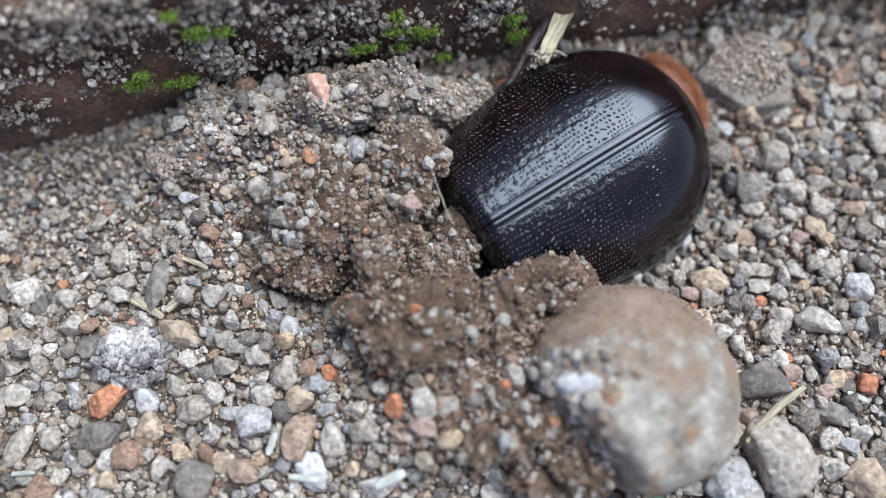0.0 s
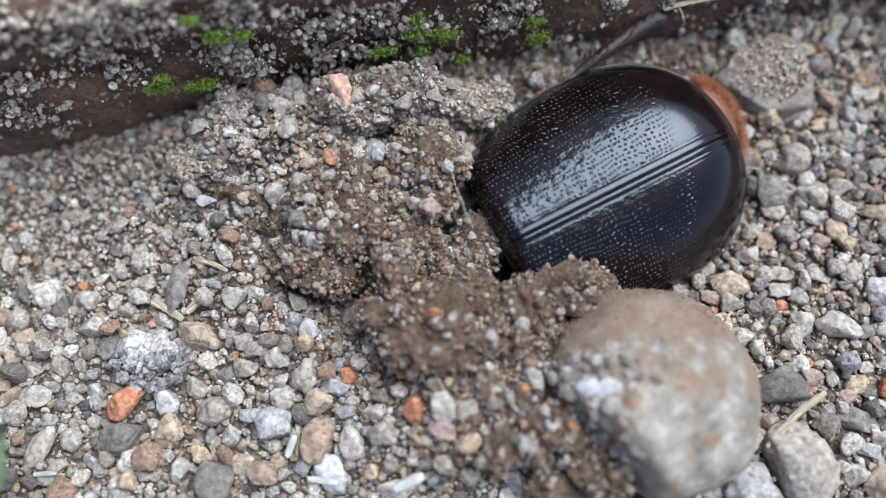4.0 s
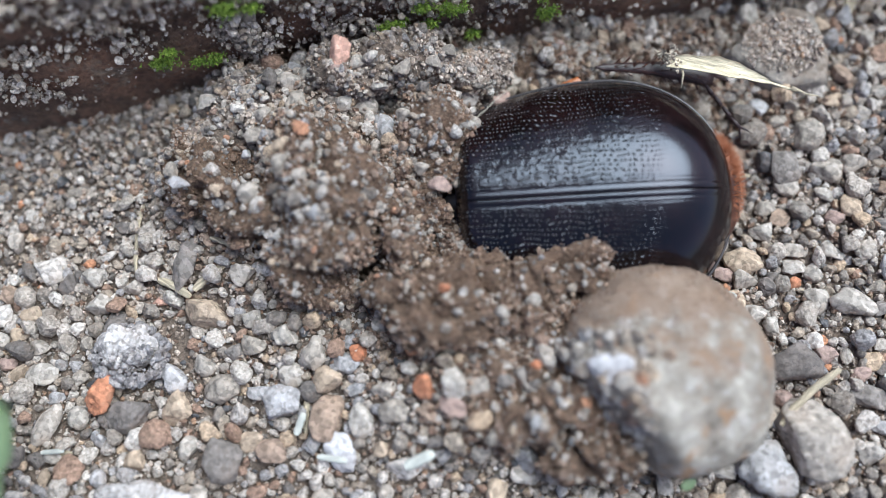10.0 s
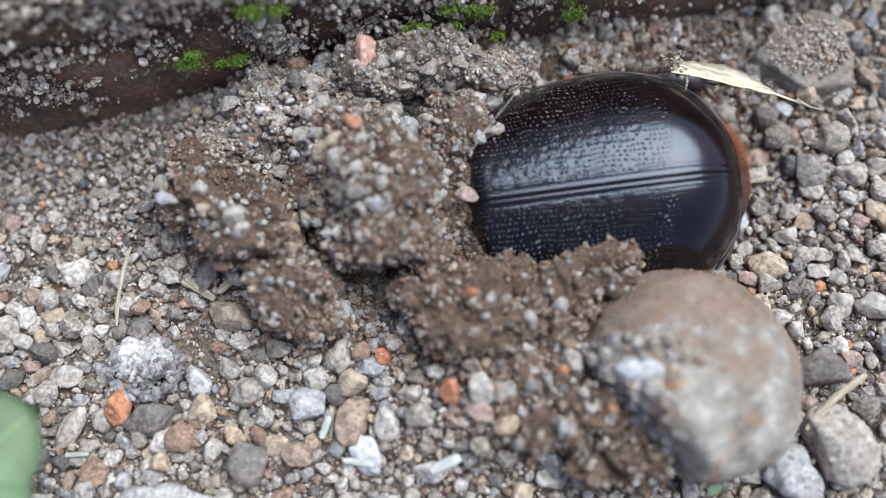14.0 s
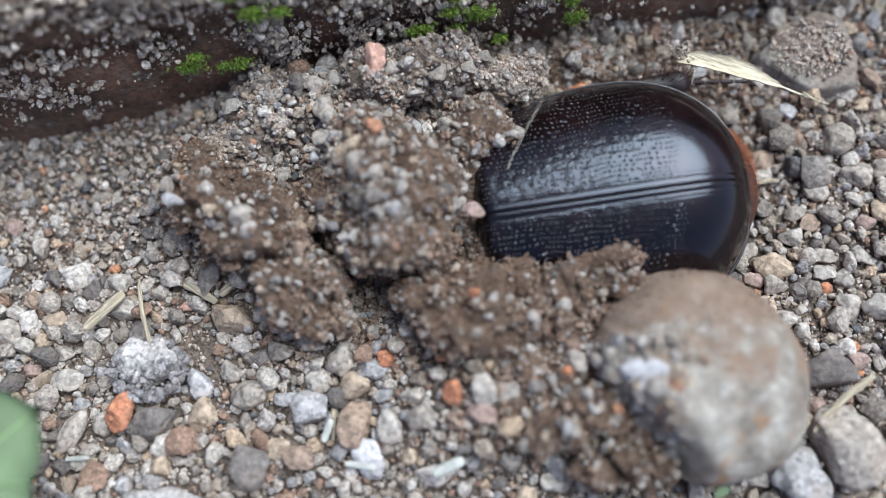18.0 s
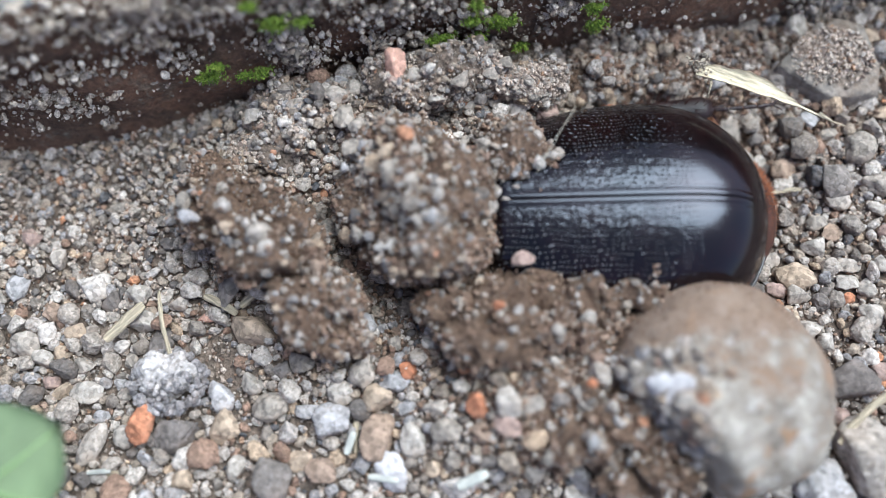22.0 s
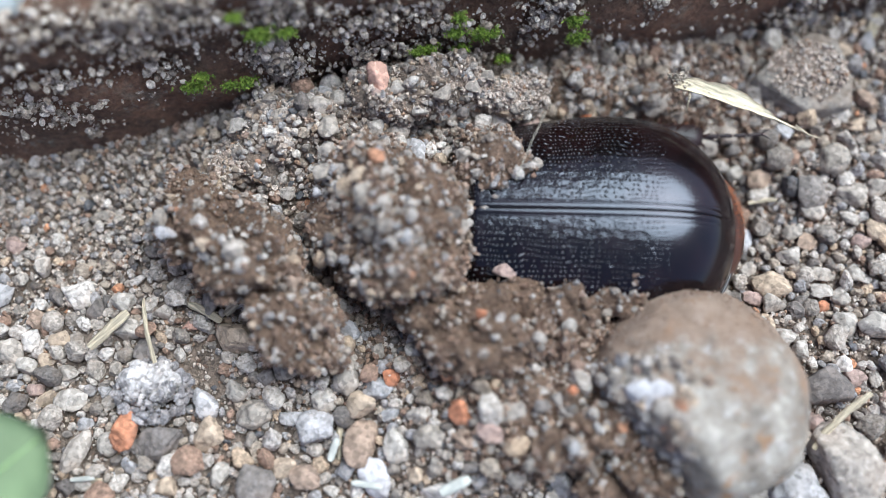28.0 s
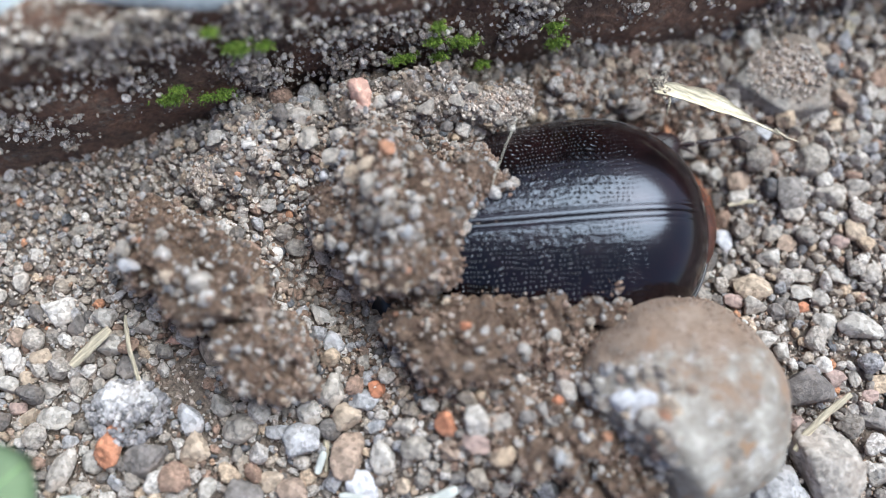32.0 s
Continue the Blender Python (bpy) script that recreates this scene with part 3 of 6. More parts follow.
stone(-19.8, -16.1, 2.6, 1.8, -15, "blue", rise=0.45)
stone(-20.6, -20.7, 2.8, 2.1, -10, "tan", rise=0.45)
stone(-22.1, -12.3, 2.4, 2.0, 0, "dark", rise=0.45)
stone(-18.2, -21.7, 3.3, 2.7, 0, "brown", rise=0.45)
stone(-10.6, -15.9, 2.0, 1.5, 10, "blue", rise=0.45)
stone(-7.0, -18.2, 2.9, 2.6, 0, "grey", rise=0.45)
stone(-8.0, -16.1, 2.6, 2.0, 0, "grey", rise=0.45)
stone(24.3, 1.9, 2.2, 2.7, -10, "pale", rise=0.45)
stone(26.2, -5.0, 2.7, 2.1, 0, "grey", rise=0.45)
stone(24.3, -4.5, 2.4, 1.6, 0, "mauve", rise=0.45)
stone(31.6, -2.1, 2.7, 1.6, -10, "grey", rise=0.45)
stone(31.1, -3.8, 2.4, 1.9, 0, "light", rise=0.45)
stone(33.0, -4.3, 2.1, 2.1, 0, "light", rise=0.45)
stone(34.8, 3.6, 2.1, 1.6, -25, "light", rise=0.45)
stone(35.6, 1.2, 2.1, 1.6, 0, "mauve", rise=0.45)
stone(28.9, 2.3, 2.4, 1.7, 0, "grey", rise=0.45)
stone(30.3, 1.3, 2.3, 2.0, 0, "brown", rise=0.45)
stone(32.2, -10.9, 1.9, 1.7, 0, "white", rise=0.45)
stone(28.6, -9.8, 1.8, 2.9, 20, "light", rise=0.45)
stone(33.1, -12.3, 2.7, 1.9, 0, "mauve", rise=0.45)
stone(-47.8, 0.8, 2.2, 2.2, 0, "mauve", rise=0.45)
stone(-34.2, -0.1, 2.0, 1.5, -20, "dark", rise=0.45)
stone(-43.9, 1.1, 1.8, 1.8, 0, "light", rise=0.45)
stone(-39.3, 3.9, 2.5, 1.2, 8, "grey", rise=0.45)

def slab():
    """A flat broken stone: straight edges all round and a nearly level top."""
    d, f = ICO[5]
    edges = [((-0.69, 0.72, 0.1), 3.5), ((-0.52, 0.85, 0.1), 3.4), ((0.37, 0.93, 0.1), 4.5), ((0.95, 0.32, 0.1), 4.4), ((1.0, -0.1, 0.1), 4.8), ((0.12, -0.99, 0.25), 4.1), ((-0.55, -0.84, 0.25), 3.6),
             ((0.04, -0.06, 1.0), 1.3), ((0.0, 0.0, -1.0), 1.6)]
    nr = np.array([e[0] for e in edges])
    nr /= np.linalg.norm(nr, axis=1)[:, None]
    q = np.maximum(d @ nr.T, 0.001) / np.array([e[1] for e in edges])
    v = d / ((q ** 40).sum(1) ** (1 / 40))[:, None]
    v = v * (1 + 0.02 * wave(63, 0.3, 30, 2)(d))[:, None]
    ob = new("slab", mesh_of("slab", v * MM, f, STONE["slab"]))
    x, y = 31.2, 18.6
    ob.matrix_basis = pose(x * MM, y * MM, (float(ground_height(np.array([x]), np.array([y]))[0]) + 1.2) * MM, 3, -2, 0)
    TAKEN.put(x, y, 4.0)
    return tagged(ob, "flat grey stone with sand on top", "stone")


SLAB = slab()
SAND = np.stack([rng.normal(0.2, 2.2, 4200), rng.normal(1.2, 1.5, 4200), 1.3 + np.abs(rng.normal(0, 0.22, 4200))], 1)
SAND = SAND[np.hypot(SAND[:, 0] / 4.0, SAND[:, 1] / 3.3) < 1]
part("sand_film", heap("sand_film", SAND, 0.07 + 0.33 * rng.random(len(SAND)) ** 3, M_FINE, 1, rng), SLAB, "brown sand lying on the slab", kind="stuff")
stone(-29.4, -26.6, 11.0, 5.0, 4, "pitted", h=4.5, rough=0.12, label="long whitish lump of old mortar")
PINK = stone(-12.0, 14.5, 2.2, 4.6, 12, "pink", h=1.6, cuts=6, sharp=60, label="long pink brick chip on the heap")
CHIP = stone(-31.2, -15.1, 4.5, 2.6, 10, "orange", label="brick-red chip lying in the gravel")
LUMP = stone(-29.0, -11.6, 6.4, 5.6, 10, "pitted", sub=5, cuts=16, sharp=8, rough=0.2, h=4.2, label="pale pitted lump of old mortar")
GL = np.random.default_rng(77)
LV = GL.normal(size=(480, 3))
LV /= np.linalg.norm(LV, axis=1)[:, None]
LV[:, 2] = np.abs(LV[:, 2])
part("pitted_skin", heap("pitted_skin", LV * np.array((3.5, 2.9, 1.5)), 0.10 + 0.5 * GL.random(480) ** 2.6, M_PALE, 2, GL), LUMP, "crumbling whitish grains", kind="stuff")
RED = stone(-2.8, 1.8, 2.5, 1.7, 0, "mauve", label="reddish pebble sliding beside the beetle")


# ---- the cobble beside the burrow ----
def cobble_material():
    m, n, l, b = nodes_of("cobble_stone", 0.85)
    n1 = noise_of(n, l, 330, 9, 0.78)
    r = ramp(n, [(0.34, (0.11, 0.097, 0.083)), (0.46, (0.235, 0.215, 0.19)), (0.55, (0.33, 0.315, 0.285)), (0.66, (0.48, 0.47, 0.45))])
    l.new(n1.outputs[0], r.inputs[0])
    n2 = noise_of(n, l, 520, 3, 0.6)
    r2 = ramp(n, [(0.60, (0, 0, 0)), (0.68, (1, 1, 1))])
    l.new(n2.outputs[0], r2.inputs[0])
    c = mix(n, l, "MIX", r2.outputs[0], r.outputs[0], (0.46, 0.46, 0.46))
    n4 = noise_of(n, l, 420, 4, 0.65)
    r4 = ramp(n, [(0.57, (0, 0, 0)), (0.66, (0.9, 0.9, 0.9))])
    l.new(n4.outputs[0], r4.inputs[0])
    c = mix(n, l, "MIX", r4.outputs[0], c, (0.36, 0.21, 0.11))
    # earth smeared over its far, upper side
    tc = n.new("ShaderNodeTexCoord")
    sep = n.new("ShaderNodeSeparateXYZ")
    l.new(tc.outputs["Object"], sep.inputs[0])
    n3 = noise_of(n, l, 210, 7, 0.78)
    a = n.new("ShaderNodeMath")
    a.operation = "MULTIPLY_ADD"
    a.inputs[1].default_value, a.inputs[2].default_value = 0.052, -0.0262
    l.new(n3.outputs[0], a.inputs[0])
    s = n.new("ShaderNodeMath")
    s.operation = "ADD"
    l.new(a.outputs[0], s.inputs[0])
    l.new(sep.outputs["Y"], s.inputs[1])
    mr = n.new("ShaderNodeMapRange")
    mr.inputs[1].default_value, mr.inputs[2].default_value = -0.003, 0.0022
    mr.inputs[4].default_value = 0.8
    l.new(s.outputs[0], mr.inputs[0])
    c = mix(n, l, "MIX", mr.outputs[0], c, (0.235, 0.165, 0.12))
    c = mix(n, l, "MULTIPLY", 1.0, c, (1.2, 1.04, 0.97))
    l.new(c, b.inputs["Base Color"])
    bump(n, l, n1.outputs[0], 0.8, 0.0012, b)
    return m


def cobble():
    d, f = ICO[6]
    cuts = [((-0.75, 0.55, 0.35), 0.86), ((0.65, 0.6, 0.45), 0.84), ((0.0, 0.98, 0.2), 0.9), ((0.97, -0.1, 0.2), 0.90), ((-0.72, -0.66, 0.15), 0.60), ((0.2, -0.97, 0.1), 0.93),
            ((0.1, 0.15, 0.98), 0.74), ((0.35, -0.45, 0.8), 0.82), ((-0.45, 0.1, 0.88), 0.80), ((-0.95, 0.1, 0.1), 0.93)]
    nr = np.array([c[0] for c in cuts])
    nr /= np.linalg.norm(nr, axis=1)[:, None]
    s = np.maximum(d @ nr.T, 0.02) / np.array([c[1] for c in cuts])
    r = 1 / ((s ** 12).sum(1) + 1) ** (1 / 12)
    v = d * r[:, None]
    v *= (1 + 0.016 * wave(51, 0.10, 60, 2)(d) + 0.03 * wave(52, 0.45, 30, 2)(d))[:, None]
    me = mesh_of("cobble", v * np.array((11.1, 10.6, 8.4)) * MM, f, cobble_material())
    ob = new("cobble", me)
    ob.matrix_basis = pose(0.0169, -0.0144, 0.0044, 0, 0, 0)
    tagged(ob, "rounded grey cobble smeared with brown earth", "stone")
    g = np.random.default_rng(55)
    v = v * np.array((11.1, 10.6, 8.4))
    ok = np.where((v[:, 2] > -2) & (v[:, 1] - 0.55 * v[:, 0] + 2.2 * wave(57, 5.0)(v) > 2.2))[0]
    i = g.choice(ok, 2600)
    rad = 0.04 + 0.13 * g.random(2600) ** 3
    part("earth_smear", heap("earth_smear", v[i] * (1 + 0.012 * g.random((2600, 1))), rad, M_CRUMB, 1, g), ob, "brown earth stuck to the upper side", kind="stuff")
    ok = np.where((v[:, 2] > -2) & (v[:, 0] < -2) & (v[:, 1] < 3))[0]
    i = g.choice(ok, 420)
    rad = 0.15 + 0.75 * g.random(420) ** 2.2
    part("grit_patch", heap("grit_patch", v[i], rad, M_DIRTY, 2, g), ob, "grit stuck to one side", kind="stuff")
    for (x, y, w, dd, tone) in ((-5.6, -0.3, 4.2, 3.0, "pale"), (-4.6, -1.9, 1.8, 1.6, "light"), (-2.4, -1.0, 2.0, 2.4, "tan"), (-0.6, 0.6, 1.6, 1.4, "brown")):
        j = np.argmin((v[:, 0] - x) ** 2 + (v[:, 1] - y) ** 2 - v[:, 2])
        pv, pf = rock(900 + int(10 * w), 4)
        part("pebble", mesh_of("pebble", pv * np.array((w / 2, dd / 2, 0.5)) * MM, pf, STONE[tone]), ob, WORDS[tone] + " pebble stuck to the cobble", pose(*(v[j] * MM), 0, -25, 15))


cobble()


# ---- clods of earth ----
def clod(name, label, at, size, seed, grit=260, crumbs=1500, cuts=7, lumps=0.16, pebbles=(), group="clods pushed up by the beetle", crumb=None, coarse=0, earth=None):
    """A lump of moist earth with crumbs and grit stuck to it. Size: half extents in millimetres."""
    g = np.random.default_rng(seed)
    d, f = ICO[6]
    nr = g.normal(size=(cuts, 3))
    nr /= np.linalg.norm(nr, axis=1)[:, None]
    s = np.maximum(d @ nr.T, 0.02) / g.uniform(0.7, 1.0, cuts)
    r = 1 / ((s ** 6).sum(1) + 1) ** (1 / 6)
    sz = np.array(size)
    v = d * r[:, None]
    v = v / np.abs(v).max(0) * sz
    crack = np.maximum(0, 0.20 - np.abs(wave(seed + 5, 2.4, 30, 2)(v))) * 8.0 * g.uniform(0.6, 1.3)
    crack = crack + np.maximum(0, 0.16 - np.abs(wave(seed + 6, 1.1, 40, 2)(v))) * 4.5
    k = -crack + wave(seed + 1, 2.2, 40, 2)(v) * lumps * 6.5 + wave(seed + 2, 0.9, 60, 2)(v) * 0.85 + wave(seed + 3, 0.4, 60, 1)(v) * 0.24
    nrm = v / sz ** 2
    nrm /= np.linalg.norm(nrm, axis=1)[:, None]
    v = v + nrm * k[:, None]
    ob = new(name, mesh_of(name, v * MM, f, earth or M_EARTH))
    ob.matrix_basis = at
    tagged(ob, label, "soil clod", group)
    top = np.where(nrm[:, 2] > -0.35)[0]
    crumbs = int(crumbs * 0.95)
    clump = np.exp(1.6 * wave(seed + 9, 0.9, 40)(v[top]))
    i = g.choice(top, crumbs, p=clump / clump.sum())
    rad = 0.08 + 0.36 * g.random(crumbs) ** 2.6
    part("crumb_layer", heap("crumb_layer", v[i] + nrm[i] * (rad * 0.35)[:, None] + g.normal(0, 0.16, (crumbs, 3)), rad, crumb or M_CRUMB, 1, g), ob, "small crumbs of earth", kind="stuff")
    grit = int(grit * 4.5)
    i = g.choice(top, grit)
    rad = 0.09 + 0.45 * g.random(grit) ** 3.0
    for what, sel, sub in (("grit_layer", rad > 0.36, 2), ("fine_grit_layer", rad <= 0.36, 1)):
        part(what, heap(what, (v[i] + nrm[i] * (rad * 0.3)[:, None])[sel], rad[sel], M_DIRTY, sub, g), ob, "grey and tan grit stuck in the earth", kind="stuff")
    if coarse:
        i = g.choice(top, coarse)
        rad = 0.35 + 0.65 * g.random(coarse) ** 1.8
        part("coarse_layer", heap("coarse_layer", v[i] + nrm[i] * (rad * g.uniform(-0.4, 0.45, coarse))[:, None], rad, M_LOOSE, 2, g), ob, "grey angular grains heaped loosely", kind="stuff")
    for (x, y, w, dd, turn, tone) in pebbles:
        j = np.argmin((v[:, 0] - x) ** 2 + (v[:, 1] - y) ** 2 - v[:, 2] * 3)
        pv, pf = rock(seed * 7 + int(w * 100) + int(turn), 3)
        p = v[j]
        part("pebble", mesh_of("pebble", pv * np.array((w * 0.42, dd * 0.42, 0.30 * (w + dd) / 2)) * MM, pf, STONE[tone], False), ob, WORDS[tone] + " pebble stuck in the clod",
             pose(x * MM, y * MM, (p[2] - 0.14 * w) * MM, 8, -6, turn))
    return ob


CLOD_A = clod("soil_clod", "upright brown clod of earth full of grit", pose(0, 0, 0), (5.4, 8.4, 6.0), 201, 420, 3200, lumps=0.2, coarse=130, pebbles=[(-1.0, 0.5, 2.6, 2.2, 20, "grey"), (-3.2, 5.0, 2.6, 2.0, 50, "grey"), (0.5, -1.0, 1.7, 1.5, 0, "grey"), (1.2, -4.6, 1.8, 1.6, 30, "blue"), (-0.4, 2.6, 2.4, 1.4, 15, "tan"), (1.8, 1.6, 1.7, 1.5, 70, "grey"), (-0.2, -2.8, 1.2, 1.0, 0, "orange"), (-4.4, 3.4, 1.2, 1.2, 0, "blue"), (2.6, -2.0, 1.6, 1.4, 0, "grey"), (-2.0, 7.0, 2.0, 1.6, 0, "grey")])
CLOD_B = clod("soil_clod", "long brown clod of earth tipped to one side", pose(0, 0, 0), (4.9, 12.8, 4.6), 231, 320, 3200, lumps=0.2, coarse=50, pebbles=[(0.0, 0.0, 3.4, 3.4, 10, "grey"), (-3.0, 6.2, 1.6, 2.4, 40, "blue"), (-1.6, 3.0, 1.8, 1.6, 0, "tan"), (-2.4, 8.0, 2.0, 1.8, 0, "grey"), (1.2, -5.0, 1.6, 1.6, 0, "brown"), (-0.8, 4.6, 1.6, 0.9, 60, "light")])
CLOD_C = clod("soil_clod", "crumbling grey-brown clod leaning on the beetle", pose(0, 0, 0), (4.0, 6.4, 3.4), 261, 240, 3600, coarse=60, pebbles=[(1.6, -2.2, 2.0, 1.6, 0, "grey"), (-1.2, 2.4, 2.0, 1.8, 0, "grey"), (-0.5, -0.5, 1.4, 1.2, 0, "brown")])
clod("soil_clod", "low bank of brown earth below the beetle", pose(0.0005, -0.0090, 0.0042, 0, 0, -3), (10.5, 4.4, 4.0), 281, 150, 4200, lumps=0.26, group="banks of dug earth", pebbles=[(4.8, 0.6, 1.8, 1.6, 0, "light"), (-3.0, 1.0, 1.3, 1.2, 0, "orange"), (2.0, -1.0, 1.7, 1.5, 0, "grey")])
clod("soil_clod", "low bank of brown earth beside the cobble", pose(0.0052, -0.0165, 0.0040, 0, 0, 20), (7.0, 6.0, 4.2), 291, 150, 4200, coarse=50, lumps=0.26, group="banks of dug earth", pebbles=[(-2.0, 1.6, 2.0, 1.6, 0, "dark"), (1.0, 2.0, 1.3, 1.2, 0, "orange"), (-1.0, -2.6, 1.8, 1.5, 0, "blue")])
clod("soil_clod", "dark brown earth heaped against the cobble", pose(0.0112, -0.0205, 0.0036, 0, 0, 30), (5.0, 3.8, 3.4), 341, 90, 2600, group="banks of dug earth")
clod("soil_clod", "crumbly brown earth at the edge of the burrow", pose(0.0085, -0.0062, 0.0028, 0, 0, 8), (7.4, 2.6, 3.4), 301, 130, 1900, group="banks of dug earth")
clod("soil_clod", "brown earth over the front of the beetle", pose(-0.0060, -0.0012, 0.0032, 0, 0, 30), (4.2, 4.4, 4.2), 321, 150, 2600, group="banks of dug earth")
clod("soil_clod", "small crumbly clod at the neck of the beetle", pose(-0.0006, -0.0010, 0.0026, 0, 0, 0), (3.2, 3.0, 3.1), 331, 120, 1300, group="banks of dug earth")
HEAP = clod("soil_clod", "heap of grey crumbly earth between beetle and brick", pose(0, 0, 0), (10.6, 4.2, 5.0), 311, 700, 8000, crumb=M_FINE, earth=M_GROUND, coarse=150, lumps=0.36, group="banks of dug earth", pebbles=[(0, 0, 2.6, 2.0, 0, "grey"), (3.0, 0.6, 2.2, 2.0, 0, "grey"), (-3, 1, 1.8, 1.6, 0, "dark"), (-4.2, 1.2, 2.2, 1.6, 20, "light"), (-2.4, -1.2, 2.0, 1.4, 0, "light"), (4.6, 1.6, 2.2, 1.8, 0, "grey"), (6.4, 0.2, 1.6, 1.4, 0, "light"), (-6.0, 0.6, 2.0, 1.7, 0, "mauve"), (1.6, -1.8, 1.7, 1.3, 0, "dark")])
clod("soil_clod", "grey gritty heap at the foot of the brick", pose(-0.0222, 0.0108, 0.0022, 0, 0, 12), (6.6, 3.8, 4.0), 351, 460, 5200, crumb=M_FINE, earth=M_GROUND, coarse=160, lumps=0.24, group="banks of dug earth", pebbles=[(-3.2, 0.8, 2.2, 1.8, 0, "light"), (1.0, 0.6, 2.4, 1.9, 0, "grey"), (3.0, -0.8, 2.0, 1.6, 0, "mauve")])
clod("soil_clod", "brown crumbly soil between beetle and brick", pose(0.0118, 0.0172, 0.0002, 0, 0, 10), (7.0, 2.8, 3.2), 361, 200, 2600, coarse=120, lumps=0.24, group="banks of dug earth")


# ---- the beetle ----
def elytron_grid(side, inner=False):
    """One wing case as a grid of places (mm): forwards is +x, the left side +y."""
    nu, nv = 90, 140
    u = np.linspace(0, 1, nu)
    ph = np.linspace(0, 1, nv) ** 1.55
    U, P = np.meshgrid(u, ph, indexing="ij")
    x = 12.8 - 25.8 * U
    rear = np.clip((U - 0.50) / 0.50, 0, 1)
    wid = np.where(U < 0.50, 9.1 + 2.5 * np.sin(np.clip(U / 0.50, 0, 1) * math.pi / 2) ** 0.9, 11.6 * np.maximum(1 - rear ** 2.25, 0) ** (1 / 2.1))
    wid = wid * np.minimum(1, 0.86 + 0.14 * np.clip(U / 0.05, 0, 1))
    hr = np.clip((U - 0.42) / 0.58, 0, 1)
    hei = 8.5 * np.maximum(1 - hr ** 4.6, 0) ** 0.5 * (1 + 0.13 * (0.45 - U) / 0.45)
    hei = hei * (1 - 0.3 * np.clip(1 - U / 0.075, 0, 1) ** 2)
    a = P * radians(100)
    y = wid * np.sin(a)
    z = hei * np.sign(np.cos(a)) * np.abs(np.cos(a)) ** 1.05
    flat = np.exp(-(y / 0.05) ** 2) * 0.12 - np.exp(-((y - 0.30) / 0.20) ** 2) * 0.030 + np.exp(-((y - 0.66) / 0.09) ** 2) * 0.040 + np.exp(-((y - 1.02) / 0.08) ** 2) * 0.02
    e = np.clip((P - 0.84) / 0.12, 0, 1)
    y = y + 0.5 * e * e * (3 - 2 * e) * np.clip(wid / 6, 0, 1)
    z = z - flat * np.clip((1 - U) / 0.08, 0, 1)
    if inner:
        x, y, z = x * 0.965, y * 0.95 + 0.02, z * 0.94 - 0.1
    y = y + 0.012
    return np.stack([x, side * y, z], -1)


def elytron(name, side, parent):
    a, b = elytron_grid(side), elytron_grid(side, True)
    nu, nv = a.shape[:2]
    k = np.arange(nu * nv).reshape(nu, nv)
    q = np.stack([k[:-1, :-1], k[:-1, 1:], k[1:, 1:], k[1:, :-1]], -1).reshape(-1, 4)
    q2 = q[:, ::-1] + nu * nv
    ring = np.concatenate([k[0, :-1], k[:-1, -1], k[-1, :0:-1], k[:0:-1, 0]])
    nxt = np.roll(ring, -1)
    rim = np.stack([ring, nxt, nxt + nu * nv, ring + nu * nv], 1)
    f = np.concatenate([q, q2, rim])
    if side < 0:
        f = f[:, ::-1]
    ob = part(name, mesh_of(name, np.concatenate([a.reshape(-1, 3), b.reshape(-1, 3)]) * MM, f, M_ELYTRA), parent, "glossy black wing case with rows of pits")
    # bead along the outer edge
    line = a[4:-1, int(nv * 0.93)]
    part("rim_bead", tube("rim_bead", line, [0.16] * len(line), M_RIM, 8), ob, "thin dull bead along the edge")
    return ob


def tube(name, line, radii, mat, n=10, squash=1.0):
    """A tapering round bar along a line of places (mm)."""
    line, radii = np.asarray(line, float), np.asarray(radii, float)
    t = np.gradient(line, axis=0)
    t /= np.linalg.norm(t, axis=1)[:, None] + 1e-12
    up = np.array((0.0, 0.02, 1.0))
    s = np.cross(t, up)
    s /= np.linalg.norm(s, axis=1)[:, None] + 1e-12
    w = np.cross(s, t)
    an = np.linspace(0, 2 * math.pi, n, endpoint=False)
    v = line[:, None] + radii[:, None, None] * (np.cos(an)[None, :, None] * s[:, None] + squash * np.sin(an)[None, :, None] * w[:, None])
    m = len(line)
    k = np.arange(m * n).reshape(m, n)
    q = np.stack([k[:-1], np.roll(k[:-1], -1, 1), np.roll(k[1:], -1, 1), k[1:]], -1).reshape(-1, 4)
    caps = []
    v = np.concatenate([v.reshape(-1, 3), line[:1], line[-1:]])
    for e, c in ((k[0], m * n), (k[-1], m * n + 1)):
        for i in range(n):
            caps.append((e[i], e[(i + 1) % n], c, c))
    f = np.concatenate([q, np.array(caps)])
    me = bpy.data.meshes.new(name)
    me.from_pydata((v * MM).tolist(), [], [tuple(dict.fromkeys(p)) for p in f.tolist()])
    me.polygons.foreach_set("use_smooth", [True] * len(me.polygons))
    me.materials.append(mat)
    return me


def blob(name, size, mat, seed=0, rough=0.0, sub=4, flat_below=None):
    d, f = ICO[sub]
    v = d * np.array(size)
    if rough:
        v = v * (1 + rough * wave(seed, 0.5, 20)(d))[:, None]
    if flat_below is not None:
        v[:, 2] = np.maximum(v[:, 2], flat_below)
    return mesh_of(name, v * MM, f, mat)


